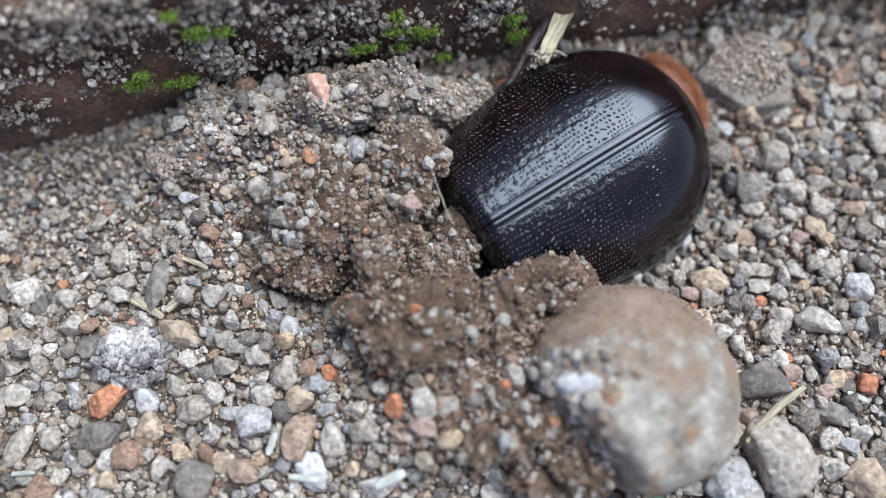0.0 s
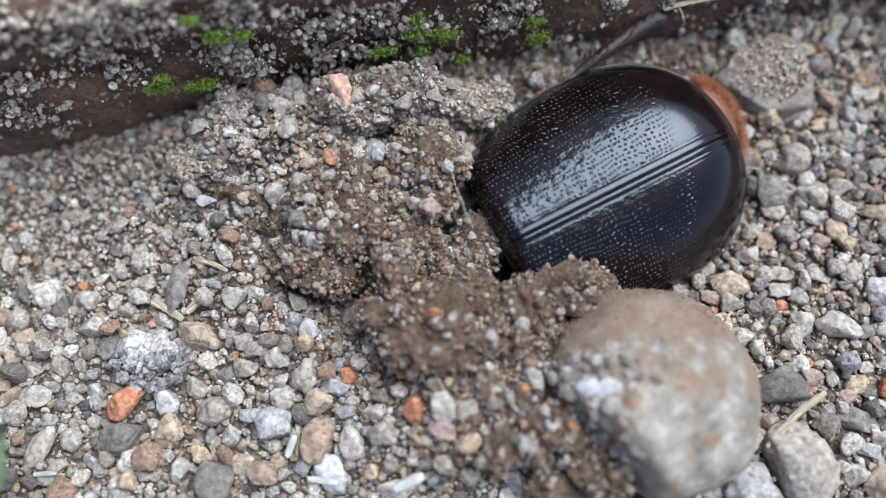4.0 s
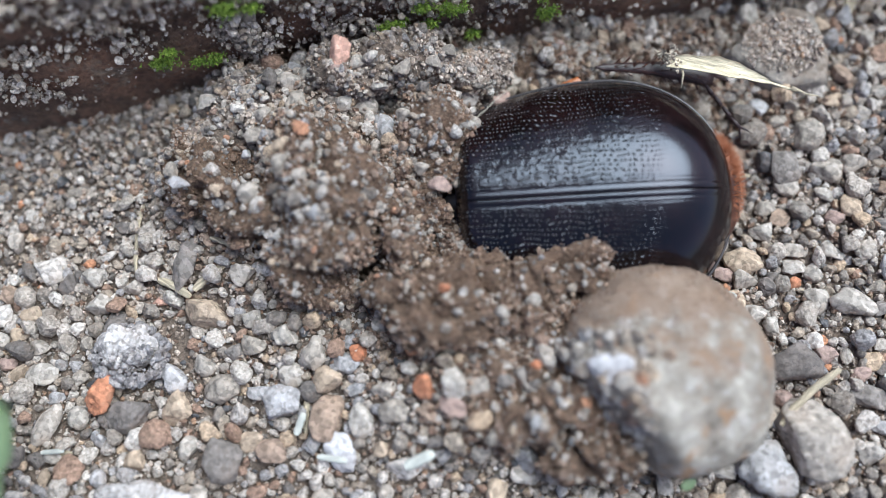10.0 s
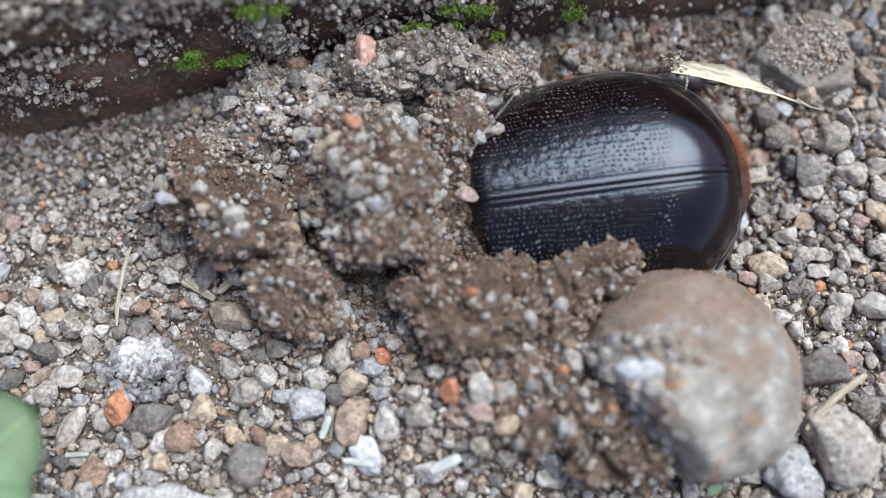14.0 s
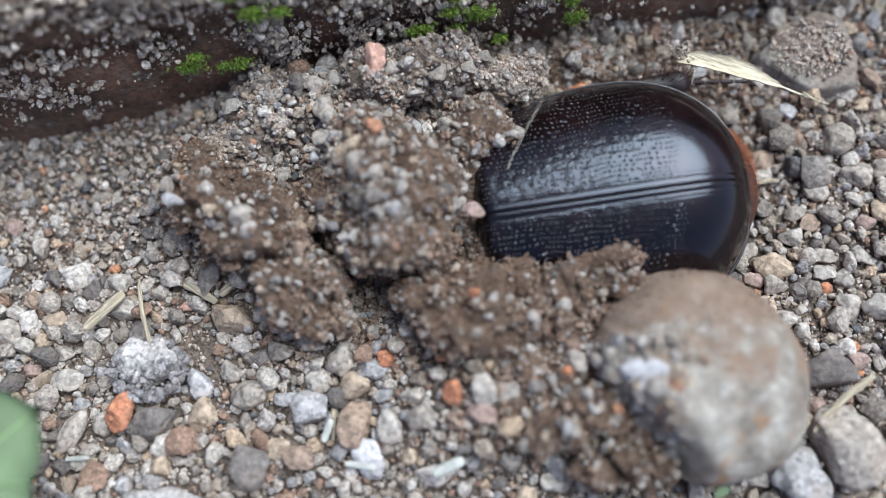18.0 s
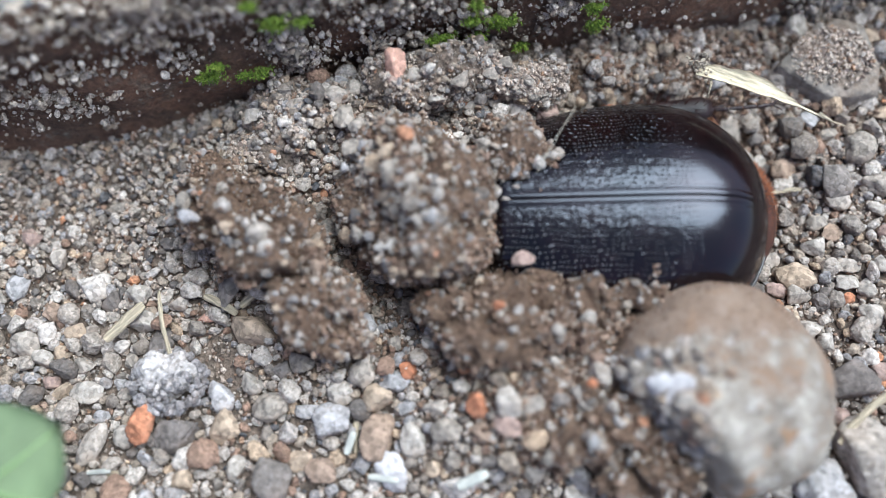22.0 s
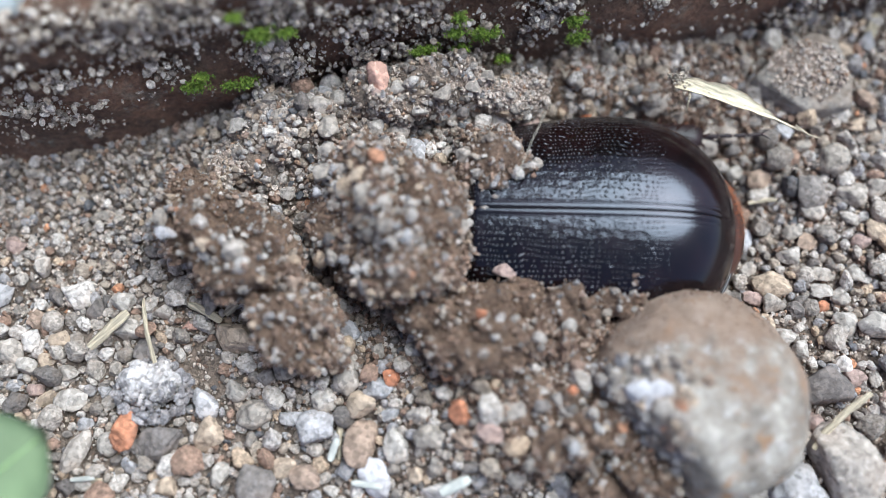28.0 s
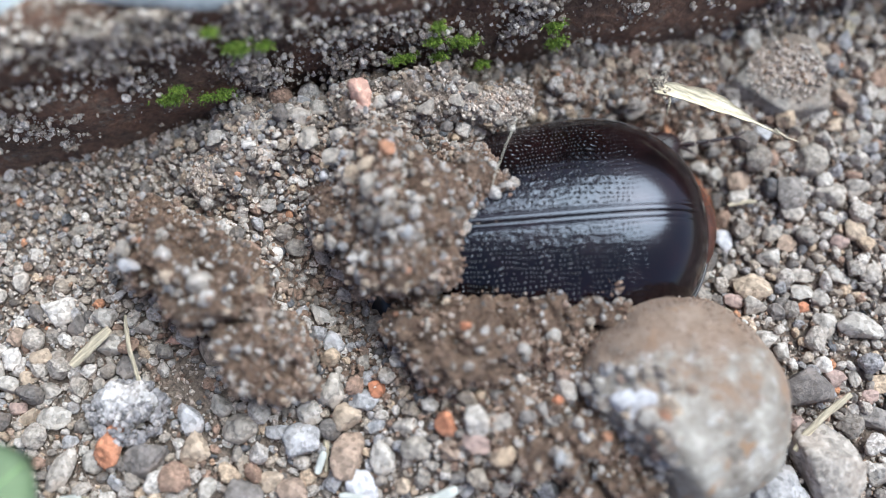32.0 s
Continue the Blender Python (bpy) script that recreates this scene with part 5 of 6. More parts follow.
def scatter():
    g = np.random.default_rng(11)
    tones = ["grey"] * 9 + ["dark"] * 5 + ["light"] * 6 + ["blue"] * 4 + ["tan"] * 4 + ["brown"] * 2 + ["white"] + ["mauve"]
    done = 0
    for i in range(9000):
        if done >= 165:
            break
        x, y, r = g.uniform(-54, 48), g.uniform(-28, 30), 0.85 + 0.75 * g.random() ** 2.2
        mid = bell(np.array([x]), np.array([y]), -6, 3, 17, 13)[0]
        if not allowed(x, y, r) or g.random() < max(fineness(x, y) * 1.4, mid) or not TAKEN.free(x, y, r, 0.92):
            continue
        if ((x - 12) / 13) ** 2 + ((y - 5) / 10) ** 2 < 1:
            continue
        TAKEN.put(x, y, r)
        tone = tones[g.integers(len(tones))]
        ob = new("pebble", pebble_mesh(int(g.integers(20)), tone))
        z = float(ground_height(np.array([x]), np.array([y]))[0]) + 0.5 * r
        sx, sy = r * g.uniform(0.85, 1.25), r * g.uniform(0.7, 1.0)
        ob.matrix_basis = pose(x * MM, y * MM, z * MM, g.uniform(-20, 20), g.uniform(-20, 20), g.uniform(0, 360)) @ Matrix.Diagonal((sx, sy, r * g.uniform(0.6, 0.85), 1))
        tagged(ob, WORDS[tone] + " rough pebble lying in the gravel", "pebble", "larger pebbles in the gravel")
        done += 1
    # medium grains
    pos = []
    for i in range(86000):
        x, y = g.uniform(-60, 54), g.uniform(-33, 33)
        fn = fineness(x, y)
        r = 0.46 - 0.08 * fn + (0.95 - 0.50 * fn) * g.random() ** (1.5 + fn) if i < 36000 else 0.24 + 0.26 * g.random()
        bank = 0.75 * math.exp(-((x - 2) / 9) ** 2 - ((y + 13) / 6) ** 2)
        bank = max(bank, 0.6 * math.exp(-((x - 20) / 9) ** 2 - ((y - 15) / 6) ** 2))
        if not allowed(x, y, r) or g.random() < bank or not TAKEN.free(x, y, r, 0.68):
            continue
        TAKEN.put(x, y, r)
        pos.append((x, y, r))
    p = np.array(pos)
    h = ground_height(p[:, 0], p[:, 1]) + p[:, 2] * g.uniform(0.25, 1.15, len(p))
    for name, sel, sub in (("gravel", p[:, 2] > 0.72, 3), ("small_gravel", (p[:, 2] <= 0.72) & (p[:, 2] > 0.36), 2), ("grit_bed", p[:, 2] <= 0.36, 1)):
        ob = new(name, heap(name, np.stack([p[:, 0], p[:, 1], h], 1)[sel], p[sel, 2] * 1.18, M_GRIT, sub, g))
        tagged(ob, "loose grey, tan and brown " + name.replace("_", " "), "gravel", kind="stuff")
    # small grains between and upon them
    n = 24000
    x, y = g.uniform(-60, 54, n), g.uniform(-33, 33, n)
    keep = np.array([allowed(a, b, 0.3) and g.random() < 0.8 + fineness(a, b) for a, b in zip(x, y)])
    x, y = x[keep], y[keep]
    r = 0.14 + 0.26 * g.random(len(x)) ** 1.6
    z = ground_height(x, y) + r * 0.4 + g.random(len(x)) ** 2 * 0.6 + 0.3 * np.array([fineness(a, b) for a, b in zip(x, y)])
    ob = new("fine_gravel", heap("fine_gravel", np.stack([x, y, z], 1), r, M_FINE, 1, g))
    tagged(ob, "fine grey-brown grit between the pebbles", "grit", kind="stuff")
    # brown crumbs on the heap round the burrow
    n = 15500
    x, y = g.normal(-6, 10.5, n), g.normal(0, 7.5, n)
    x[:4500], y[:4500] = g.normal(21, 8, 4500), g.normal(15, 6, 4500)
    x[4500:7500], y[4500:7500] = g.uniform(-56, 50, 3000), g.uniform(-22, 28, 3000)
    x[7500:10500], y[7500:10500] = g.normal(2, 6, 3000), g.normal(-13, 4, 3000)
    keep = np.array([allowed(a, b, 0.3) for a, b in zip(x, y)])
    x, y = x[keep], y[keep]
    r = 0.12 + 0.38 * g.random(len(x)) ** 2.2
    z = ground_height(x, y) + r * 0.4 + g.random(len(x)) ** 2 * 0.8
    ob = new("earth_crumbs", heap("earth_crumbs", np.stack([x, y, z], 1), r, M_CRUMB, 1, g))
    tagged(ob, "brown crumbs of moist earth round the burrow", "soil", kind="stuff")
    # crust on the brick
    pts, rad = [], []
    for c in range(375):
        s, z = g.uniform(-16, 100), 20 * g.random() ** 0.78
        if c >= 300:
            s, z = g.uniform(-14, 36), 20 * g.random() ** 0.45
        m = int(8 + 95 * g.random() ** 2)
        sp = 0.45 + 1.25 * g.random()
        for i in range(m):
            r = 0.09 + 0.42 * g.random() ** 2.8
            zz = min(20.1, max(0, z + g.normal(0, sp * 0.6)))
            pts.append(on_wall(s + g.normal(0, sp), zz, r * 0.3 + 0.9 * g.random() ** 2 - 1.7 * max(0, (zz - 18.7) / 1.4) ** 2))
            rad.append(r)
    for i in range(2600):
        r = 0.08 + 0.24 * g.random() ** 2
        pts.append(on_wall(g.uniform(-18, 100), 19 * g.random(), r * 0.2))
        rad.append(r)
    pts, rad = np.array(pts), np.array(rad)
    for name, sel, sub in (("mortar_crust", rad > 0.38, 2), ("mortar_dust", rad <= 0.38, 1)):
        ob = new(name, heap(name, pts[sel], rad[sel], M_CRUST, sub, g))
        tagged(ob, "grey grains of mortar crusted on the brick", "mortar", kind="stuff")


scatter()


# ---- what moves ----
BEETLE_ROWS = [
    (0, 0.01384, 0.00781, 0.00070, -11.0, 8.0, 210.9),
    (0.5, 0.01423, 0.00627, 0.00070, -11.7, 8.0, 210.5),
    (1, 0.01385, 0.00653, 0.00070, -12.3, 8.0, 210.8),
    (1.5, 0.01390, 0.00705, 0.00070, -13.0, 8.0, 209.2),
    (2, 0.01363, 0.00732, 0.00070, -13.7, 8.0, 209.3),
    (2.5, 0.01332, 0.00732, 0.00070, -14.3, 8.0, 209.1),
    (3, 0.01311, 0.00720, 0.00070, -15.0, 8.0, 207.9),
    (3.5, 0.01430, 0.00684, 0.00070, -14.8, 8.0, 206.9),
    (5.5, 0.01573, 0.00520, 0.00070, -14.2, 8.0, 199.7),
    (6, 0.01514, 0.00494, 0.00070, -14.0, 8.0, 197.6),
    (6.5, 0.01532, 0.00458, 0.00070, -13.8, 8.0, 196.0),
    (7, 0.01535, 0.00466, 0.00070, -13.7, 8.0, 194.1),
    (7.5, 0.01528, 0.00447, 0.00070, -13.5, 8.0, 194.0),
    (8, 0.01582, 0.00427, 0.00070, -13.3, 8.0, 192.2),
    (8.5, 0.01439, 0.00358, 0.00070, -13.2, 8.0, 187.6),
    (9, 0.01243, 0.00274, 0.00070, -13.0, 8.0, 183.7),
    (9.5, 0.01190, 0.00268, 0.00070, -12.8, 8.0, 181.2),
    (10, 0.01202, 0.00258, 0.00070, -12.5, 8.1, 181.7),
    (10.5, 0.01193, 0.00265, 0.00070, -12.2, 8.1, 182.7),
    (11, 0.01153, 0.00184, 0.00070, -12.0, 8.2, 184.2),
    (11.5, 0.01114, 0.00155, 0.00070, -11.8, 8.2, 185.1),
    (12, 0.01109, 0.00143, 0.00070, -11.5, 8.3, 186.4),
    (12.5, 0.01088, 0.00212, 0.00070, -11.2, 8.3, 187.4),
    (13, 0.01046, 0.00323, 0.00070, -11.0, 8.4, 188.8),
    (13.5, 0.01075, 0.00349, 0.00070, -11.1, 8.4, 187.5),
    (14, 0.01064, 0.00365, 0.00070, -11.2, 8.5, 186.2),
    (14.5, 0.01062, 0.00359, 0.00070, -11.2, 8.5, 185.6),
    (16.5, 0.01143, 0.00331, 0.00070, -11.6, 8.7, 187.4),
    (17, 0.01171, 0.00289, 0.00070, -11.7, 8.7, 187.9),
    (17.5, 0.01151, 0.00274, 0.00070, -11.8, 8.8, 187.7),
    (18, 0.01092, 0.00279, 0.00070, -11.8, 8.8, 186.9),
    (18.5, 0.01063, 0.00272, 0.00070, -11.9, 8.9, 186.1),
    (19, 0.01045, 0.00274, 0.00070, -12.0, 8.9, 185.2),
    (19.5, 0.01023, 0.00304, 0.00070, -10.2, 9.0, 185.6),
    (20, 0.01018, 0.00328, 0.00070, -8.5, 9.0, 185.8),
    (20.5, 0.01000, 0.00278, 0.00070, -6.8, 9.0, 184.7),
    (21, 0.01060, 0.00224, 0.00070, -5.0, 9.0, 184.2),
    (21.5, 0.01067, 0.00226, 0.00070, -3.2, 9.0, 182.4),
    (22, 0.01027, 0.00211, 0.00070, -1.5, 9.0, 180.3),
    (22.5, 0.01038, 0.00179, 0.00070, 0.2, 9.0, 178.3),
    (23, 0.00959, 0.00188, 0.00070, 2.0, 9.0, 176.2),
    (23.5, 0.00901, 0.00114, 0.00070, 1.5, 9.0, 176.6),
    (24, 0.00935, 0.00113, 0.00070, 1.0, 9.0, 177.1),
    (24.5, 0.01030, 0.00177, 0.00070, 0.5, 9.0, 177.7),
    (26.5, 0.01020, 0.00132, 0.00070, -1.5, 9.0, 180.1),
    (27, 0.00985, 0.00137, 0.00070, -2.0, 9.0, 177.8),
    (27.5, 0.00982, 0.00172, 0.00070, -2.5, 9.0, 177.2),
    (28, 0.00942, 0.00196, 0.00070, -3.0, 9.0, 177.6),
    (28.5, 0.00989, 0.00170, 0.00070, -2.9, 9.0, 179.6),
    (29, 0.00963, 0.00136, 0.00070, -2.8, 9.0, 178.9),
    (29.5, 0.00937, 0.00118, 0.00070, -2.6, 9.0, 179.6),
    (30, 0.00953, 0.00145, 0.00070, -2.5, 9.0, 179.6),
    (30.5, 0.00937, 0.00213, 0.00070, -2.4, 9.0, 181.4),
    (31, 0.00910, 0.00233, 0.00070, -2.2, 9.0, 182.4),
    (31.5, 0.00865, 0.00226, 0.00070, -2.1, 9.0, 183.1),
    (32, 0.00864, 0.00220, 0.00070, -2.0, 9.0, 182.8),
]
TIBIA_ROWS = [
    (0, 0.00027, -0.01176, 0.00176, 0.0, 2.7, -154.5),
    (0.5, -0.00137, -0.01245, 0.00125, 0.0, -3.6, -195.4),
    (1, -0.00385, -0.01218, 0.00082, 0.0, -1.1, -190.1),
    (1.5, -0.00384, -0.01195, 0.00073, 0.0, -0.1, -185.2),
    (2, -0.00434, -0.01165, 0.00059, 0.0, 0.8, -179.3),
    (2.5, -0.00440, -0.01164, 0.00046, 0.0, -0.1, -182.9),
    (3, -0.00427, -0.01126, 0.00044, 0.0, 0.4, -181.2),
    (3.5, -0.00412, -0.01166, 0.00039, 0.0, 0.9, -178.1),
    (5.5, -0.00194, -0.01262, 0.00059, 0.0, 6.2, -151.8),
    (6, -0.00226, -0.01241, 0.00064, 0.0, 6.1, -151.2),
    (7, -0.00203, -0.01226, 0.00077, 0.0, 6.5, -147.8),
    (8, -0.00136, -0.01264, 0.00086, 0.0, 6.3, -143.0),
    (8.5, -0.00172, -0.01262, 0.00084, 0.0, 7.2, -129.5),
    (8.8, -0.00053, -0.01262, 0.00041, 0.0, 14.0, -180.8),
    (9, -0.00120, -0.01242, 0.00038, 0.0, 14.6, -183.7),
    (10, -0.00354, -0.01279, 0.00006, 0.0, 14.7, -185.7),
    (11, -0.00143, -0.01171, -0.00053, 0.0, 6.3, -182.3),
    (13, -0.00217, -0.01086, -0.00027, 0.0, 5.6, -187.0),
    (17, -0.00046, -0.01095, -0.00017, 0.0, 6.7, -182.3),
    (19, -0.00034, -0.01141, -0.00196, 0.0, 9.2, -179.5),
    (24, 0.00031, -0.01085, 0.00074, 0.0, 8.9, -176.2),
    (28, -0.00125, -0.01041, -0.00024, 0.0, 9.0, -181.2),
    (32, -0.00263, -0.01023, -0.00027, 0.0, 8.4, -192.3),
]
FOOT_ROWS = [
    (0, -0.00641, -0.01496, 0.00142, 0.0, 16.2, -171.2),
    (0.5, -0.00950, -0.01021, 0.00178, 0.0, 8.2, -195.9),
    (1, -0.01388, -0.01038, 0.00101, 0.0, 11.7, -189.3),
    (1.5, -0.01374, -0.01105, 0.00075, 0.0, 10.0, -196.3),
    (2, -0.01366, -0.01176, 0.00046, 0.0, 8.2, -200.6),
    (2.5, -0.01380, -0.01116, 0.00047, 0.0, 5.5, -207.8),
    (3, -0.01370, -0.01107, 0.00037, 0.0, 6.0, -204.5),
    (3.5, -0.01317, -0.01196, 0.00025, 0.0, 9.0, -197.9),
    (5.5, -0.00991, -0.01690, -0.00040, 0.0, 10.9, -191.1),
    (6, -0.01009, -0.01671, -0.00032, 0.0, 13.4, -184.4),
    (7, -0.00968, -0.01708, -0.00026, 0.0, 16.5, -171.7),
    (8, -0.00811, -0.01772, -0.00007, 0.0, 20.9, -139.9),
    (8.5, -0.00710, -0.01914, -0.00022, 0.0, 21.7, -128.5),
    (8.8, -0.01005, -0.01248, -0.00197, 0.0, 11.8, -177.0),
    (9, -0.00908, -0.01191, -0.00168, 0.0, 10.7, -181.1),
    (10, -0.01090, -0.01206, -0.00188, 0.0, 0.5, -239.2),
    (11, -0.00958, -0.01139, -0.00143, 0.0, 0.0, -189.3),
    (13, -0.01027, -0.00987, -0.00107, 0.0, 0.0, -193.0),
    (17, -0.00860, -0.01063, -0.00113, 0.0, 0.0, -191.2),
    (19, -0.00844, -0.01148, -0.00327, 0.0, 0.0, -190.5),
    (24, -0.00778, -0.01139, -0.00053, 0.0, 0.0, -177.4),
    (28, -0.00934, -0.01025, -0.00151, 0.0, 0.0, -181.5),
    (32, -0.01056, -0.00850, -0.00146, 0.0, 0.0, -181.5),
]
CLOD_A_ROWS = [
    (0, -0.01383, 0.00448, 0.00170, 8.0, -6.0, -10.2),
    (3.5, -0.01383, 0.00448, 0.00202, 7.1, -5.2, -10.2),
    (5.5, -0.01383, 0.00448, 0.00220, 6.6, -4.8, -10.2),
    (6, -0.01392, 0.00437, 0.00240, 6.5, -4.7, -7.8),
    (7, -0.01440, 0.00402, 0.00280, 6.2, -4.4, -2.4),
    (8, -0.01402, 0.00356, 0.00320, 6.0, -4.2, 2.8),
    (8.5, -0.01502, 0.00311, 0.00395, 4.5, -4.1, 10.9),
    (9, -0.01609, 0.00297, 0.00470, 3.0, -4.0, 12.6),
    (10, -0.01585, 0.00285, 0.00495, 2.4, -3.2, 14.1),
    (11, -0.01572, 0.00310, 0.00520, 1.8, -2.4, 11.7),
    (12, -0.01539, 0.00307, 0.00545, 1.2, -1.6, 12.7),
    (13, -0.01475, 0.00363, 0.00570, 0.6, -0.8, 17.5),
    (14, -0.01340, 0.00317, 0.00578, 0.0, 0.0, 19.8),
    (17, -0.01179, 0.00286, 0.00603, 0.0, 0.3, 15.8),
    (18, -0.01185, 0.00271, 0.00612, 0.0, 0.4, 17.9),
    (19, -0.01195, 0.00255, 0.00620, 0.0, 0.6, 21.0),
    (20, -0.01103, 0.00292, 0.00624, 0.0, 0.7, 21.3),
    (21, -0.01097, 0.00284, 0.00628, 0.0, 0.8, 20.3),
    (22, -0.01093, 0.00294, 0.00632, 0.0, 0.9, 20.8),
    (23, -0.01121, 0.00259, 0.00635, 0.0, 1.0, 24.2),
    (24, -0.01077, 0.00290, 0.00639, 0.0, 1.1, 20.8),
    (27, -0.01130, 0.00211, 0.00651, 0.0, 1.4, 19.9),
    (28, -0.01190, 0.00166, 0.00655, 0.0, 1.6, 23.7),
    (29, -0.01149, 0.00148, 0.00658, 0.0, 1.7, 21.1),
    (30, -0.01114, 0.00215, 0.00662, 0.0, 1.8, 18.2),
    (31, -0.01014, 0.00331, 0.00666, 0.0, 1.9, 16.6),
    (32, -0.00990, 0.00368, 0.00670, 0.0, 2.0, 15.7),
]
CLOD_B_ROWS = [
    (0, -0.01765, 0.00430, -0.00020, 0.0, 8.0, 73.0),
    (1, -0.01739, 0.00435, -0.00011, 0.0, 7.7, 72.4),
    (2, -0.01729, 0.00435, -0.00002, 0.0, 7.3, 71.8),
    (3, -0.01773, 0.00425, 0.00007, 0.0, 7.0, 71.1),
    (3.5, -0.01772, 0.00414, 0.00012, 0.0, 6.8, 70.8),
    (5.5, -0.01812, 0.00325, 0.00030, 0.0, 6.2, 69.6),
    (6, -0.01824, 0.00311, 0.00060, 0.0, 6.0, 69.2),
    (7, -0.01867, 0.00253, 0.00120, 0.0, 5.7, 68.6),
    (8, -0.01831, 0.00220, 0.00180, 0.0, 5.3, 68.0),
    (8.5, -0.01892, 0.00153, 0.00230, 0.0, 5.2, 63.0),
    (9, -0.02051, 0.00070, 0.00280, 0.0, 5.0, 58.0),
    (10, -0.02015, 0.00070, 0.00310, 0.0, 4.0, 55.0),
    (11, -0.02041, 0.00073, 0.00340, 0.0, 3.0, 53.6),
    (12, -0.02061, 0.00069, 0.00370, 0.0, 2.0, 52.1),
    (13, -0.02161, 0.00013, 0.00400, 0.0, 1.0, 50.7),
    (14, -0.02313, -0.00130, 0.00430, 0.0, 0.0, 49.3),
    (17, -0.02255, -0.00113, 0.00460, 0.0, -0.7, 51.0),
    (18, -0.02257, -0.00125, 0.00470, 0.0, -0.9, 50.0),
    (19, -0.02275, -0.00165, 0.00480, 0.0, -1.1, 49.0),
    (20, -0.02326, -0.00218, 0.00484, 0.0, -1.3, 49.0),
    (21, -0.02293, -0.00172, 0.00488, 0.0, -1.6, 49.0),
    (22, -0.02290, -0.00178, 0.00492, 0.0, -1.8, 49.0),
    (23, -0.02308, -0.00208, 0.00495, 0.0, -2.0, 49.0),
    (24, -0.02303, -0.00198, 0.00499, 0.0, -2.2, 49.0),
    (27, -0.02334, -0.00218, 0.00511, 0.0, -2.9, 49.0),
    (28, -0.02348, -0.00251, 0.00515, 0.0, -3.1, 49.0),
    (29, -0.02349, -0.00232, 0.00518, 0.0, -3.3, 49.0),
    (30, -0.02364, -0.00216, 0.00522, 0.0, -3.6, 49.0),
    (31, -0.02465, -0.00334, 0.00526, 0.0, -3.8, 49.0),
    (32, -0.02483, -0.00379, 0.00530, 0.0, -4.0, 49.0),
]
CLOD_C_ROWS = [
    (0, -0.00563, 0.00516, 0.00500, 0.0, 0.0, -12.0),
    (8, -0.00563, 0.00516, 0.00500, 0.0, 0.0, -12.0),
    (9, -0.00637, 0.00605, 0.00500, 0.0, 0.0, -12.0),
    (10, -0.00578, 0.00610, 0.00500, 0.0, 0.0, -12.0),
    (11, -0.00646, 0.00513, 0.00500, 0.0, 0.0, -12.0),
    (12, -0.00704, 0.00450, 0.00500, 0.0, 0.0, -12.0),
    (13, -0.00720, 0.00506, 0.00500, 0.0, 0.0, -12.0),
    (14, -0.00604, 0.00584, 0.00500, 0.0, 0.0, -12.0),
    (17, -0.00464, 0.00539, 0.00500, 0.0, 0.0, -12.0),
    (19, -0.00437, 0.00571, 0.00532, 0.0, 0.0, -12.0),
    (20, -0.00413, 0.00505, 0.00548, 0.0, 0.0, -12.0),
    (21, -0.00328, 0.00435, 0.00564, 0.0, 0.0, -12.0),
    (22, -0.00302, 0.00423, 0.00580, 0.0, 0.0, -12.0),
    (23, -0.00204, 0.00500, 0.00580, 0.0, 0.0, -12.0),
    (24, -0.00274, 0.00381, 0.00580, 0.0, 0.0, -12.0),
    (27, -0.00289, 0.00383, 0.00580, 0.0, 0.0, -12.0),
    (28, -0.00328, 0.00424, 0.00580, 0.0, 0.0, -12.0),
    (29, -0.00311, 0.00341, 0.00580, 0.0, 0.0, -12.0),
    (30, -0.00370, 0.00287, 0.00580, 0.0, 0.0, -12.0),
    (31, -0.00380, 0.00346, 0.00580, 0.0, 0.0, -12.0),
    (32, -0.00378, 0.00331, 0.00580, 0.0, 0.0, -12.0),
]
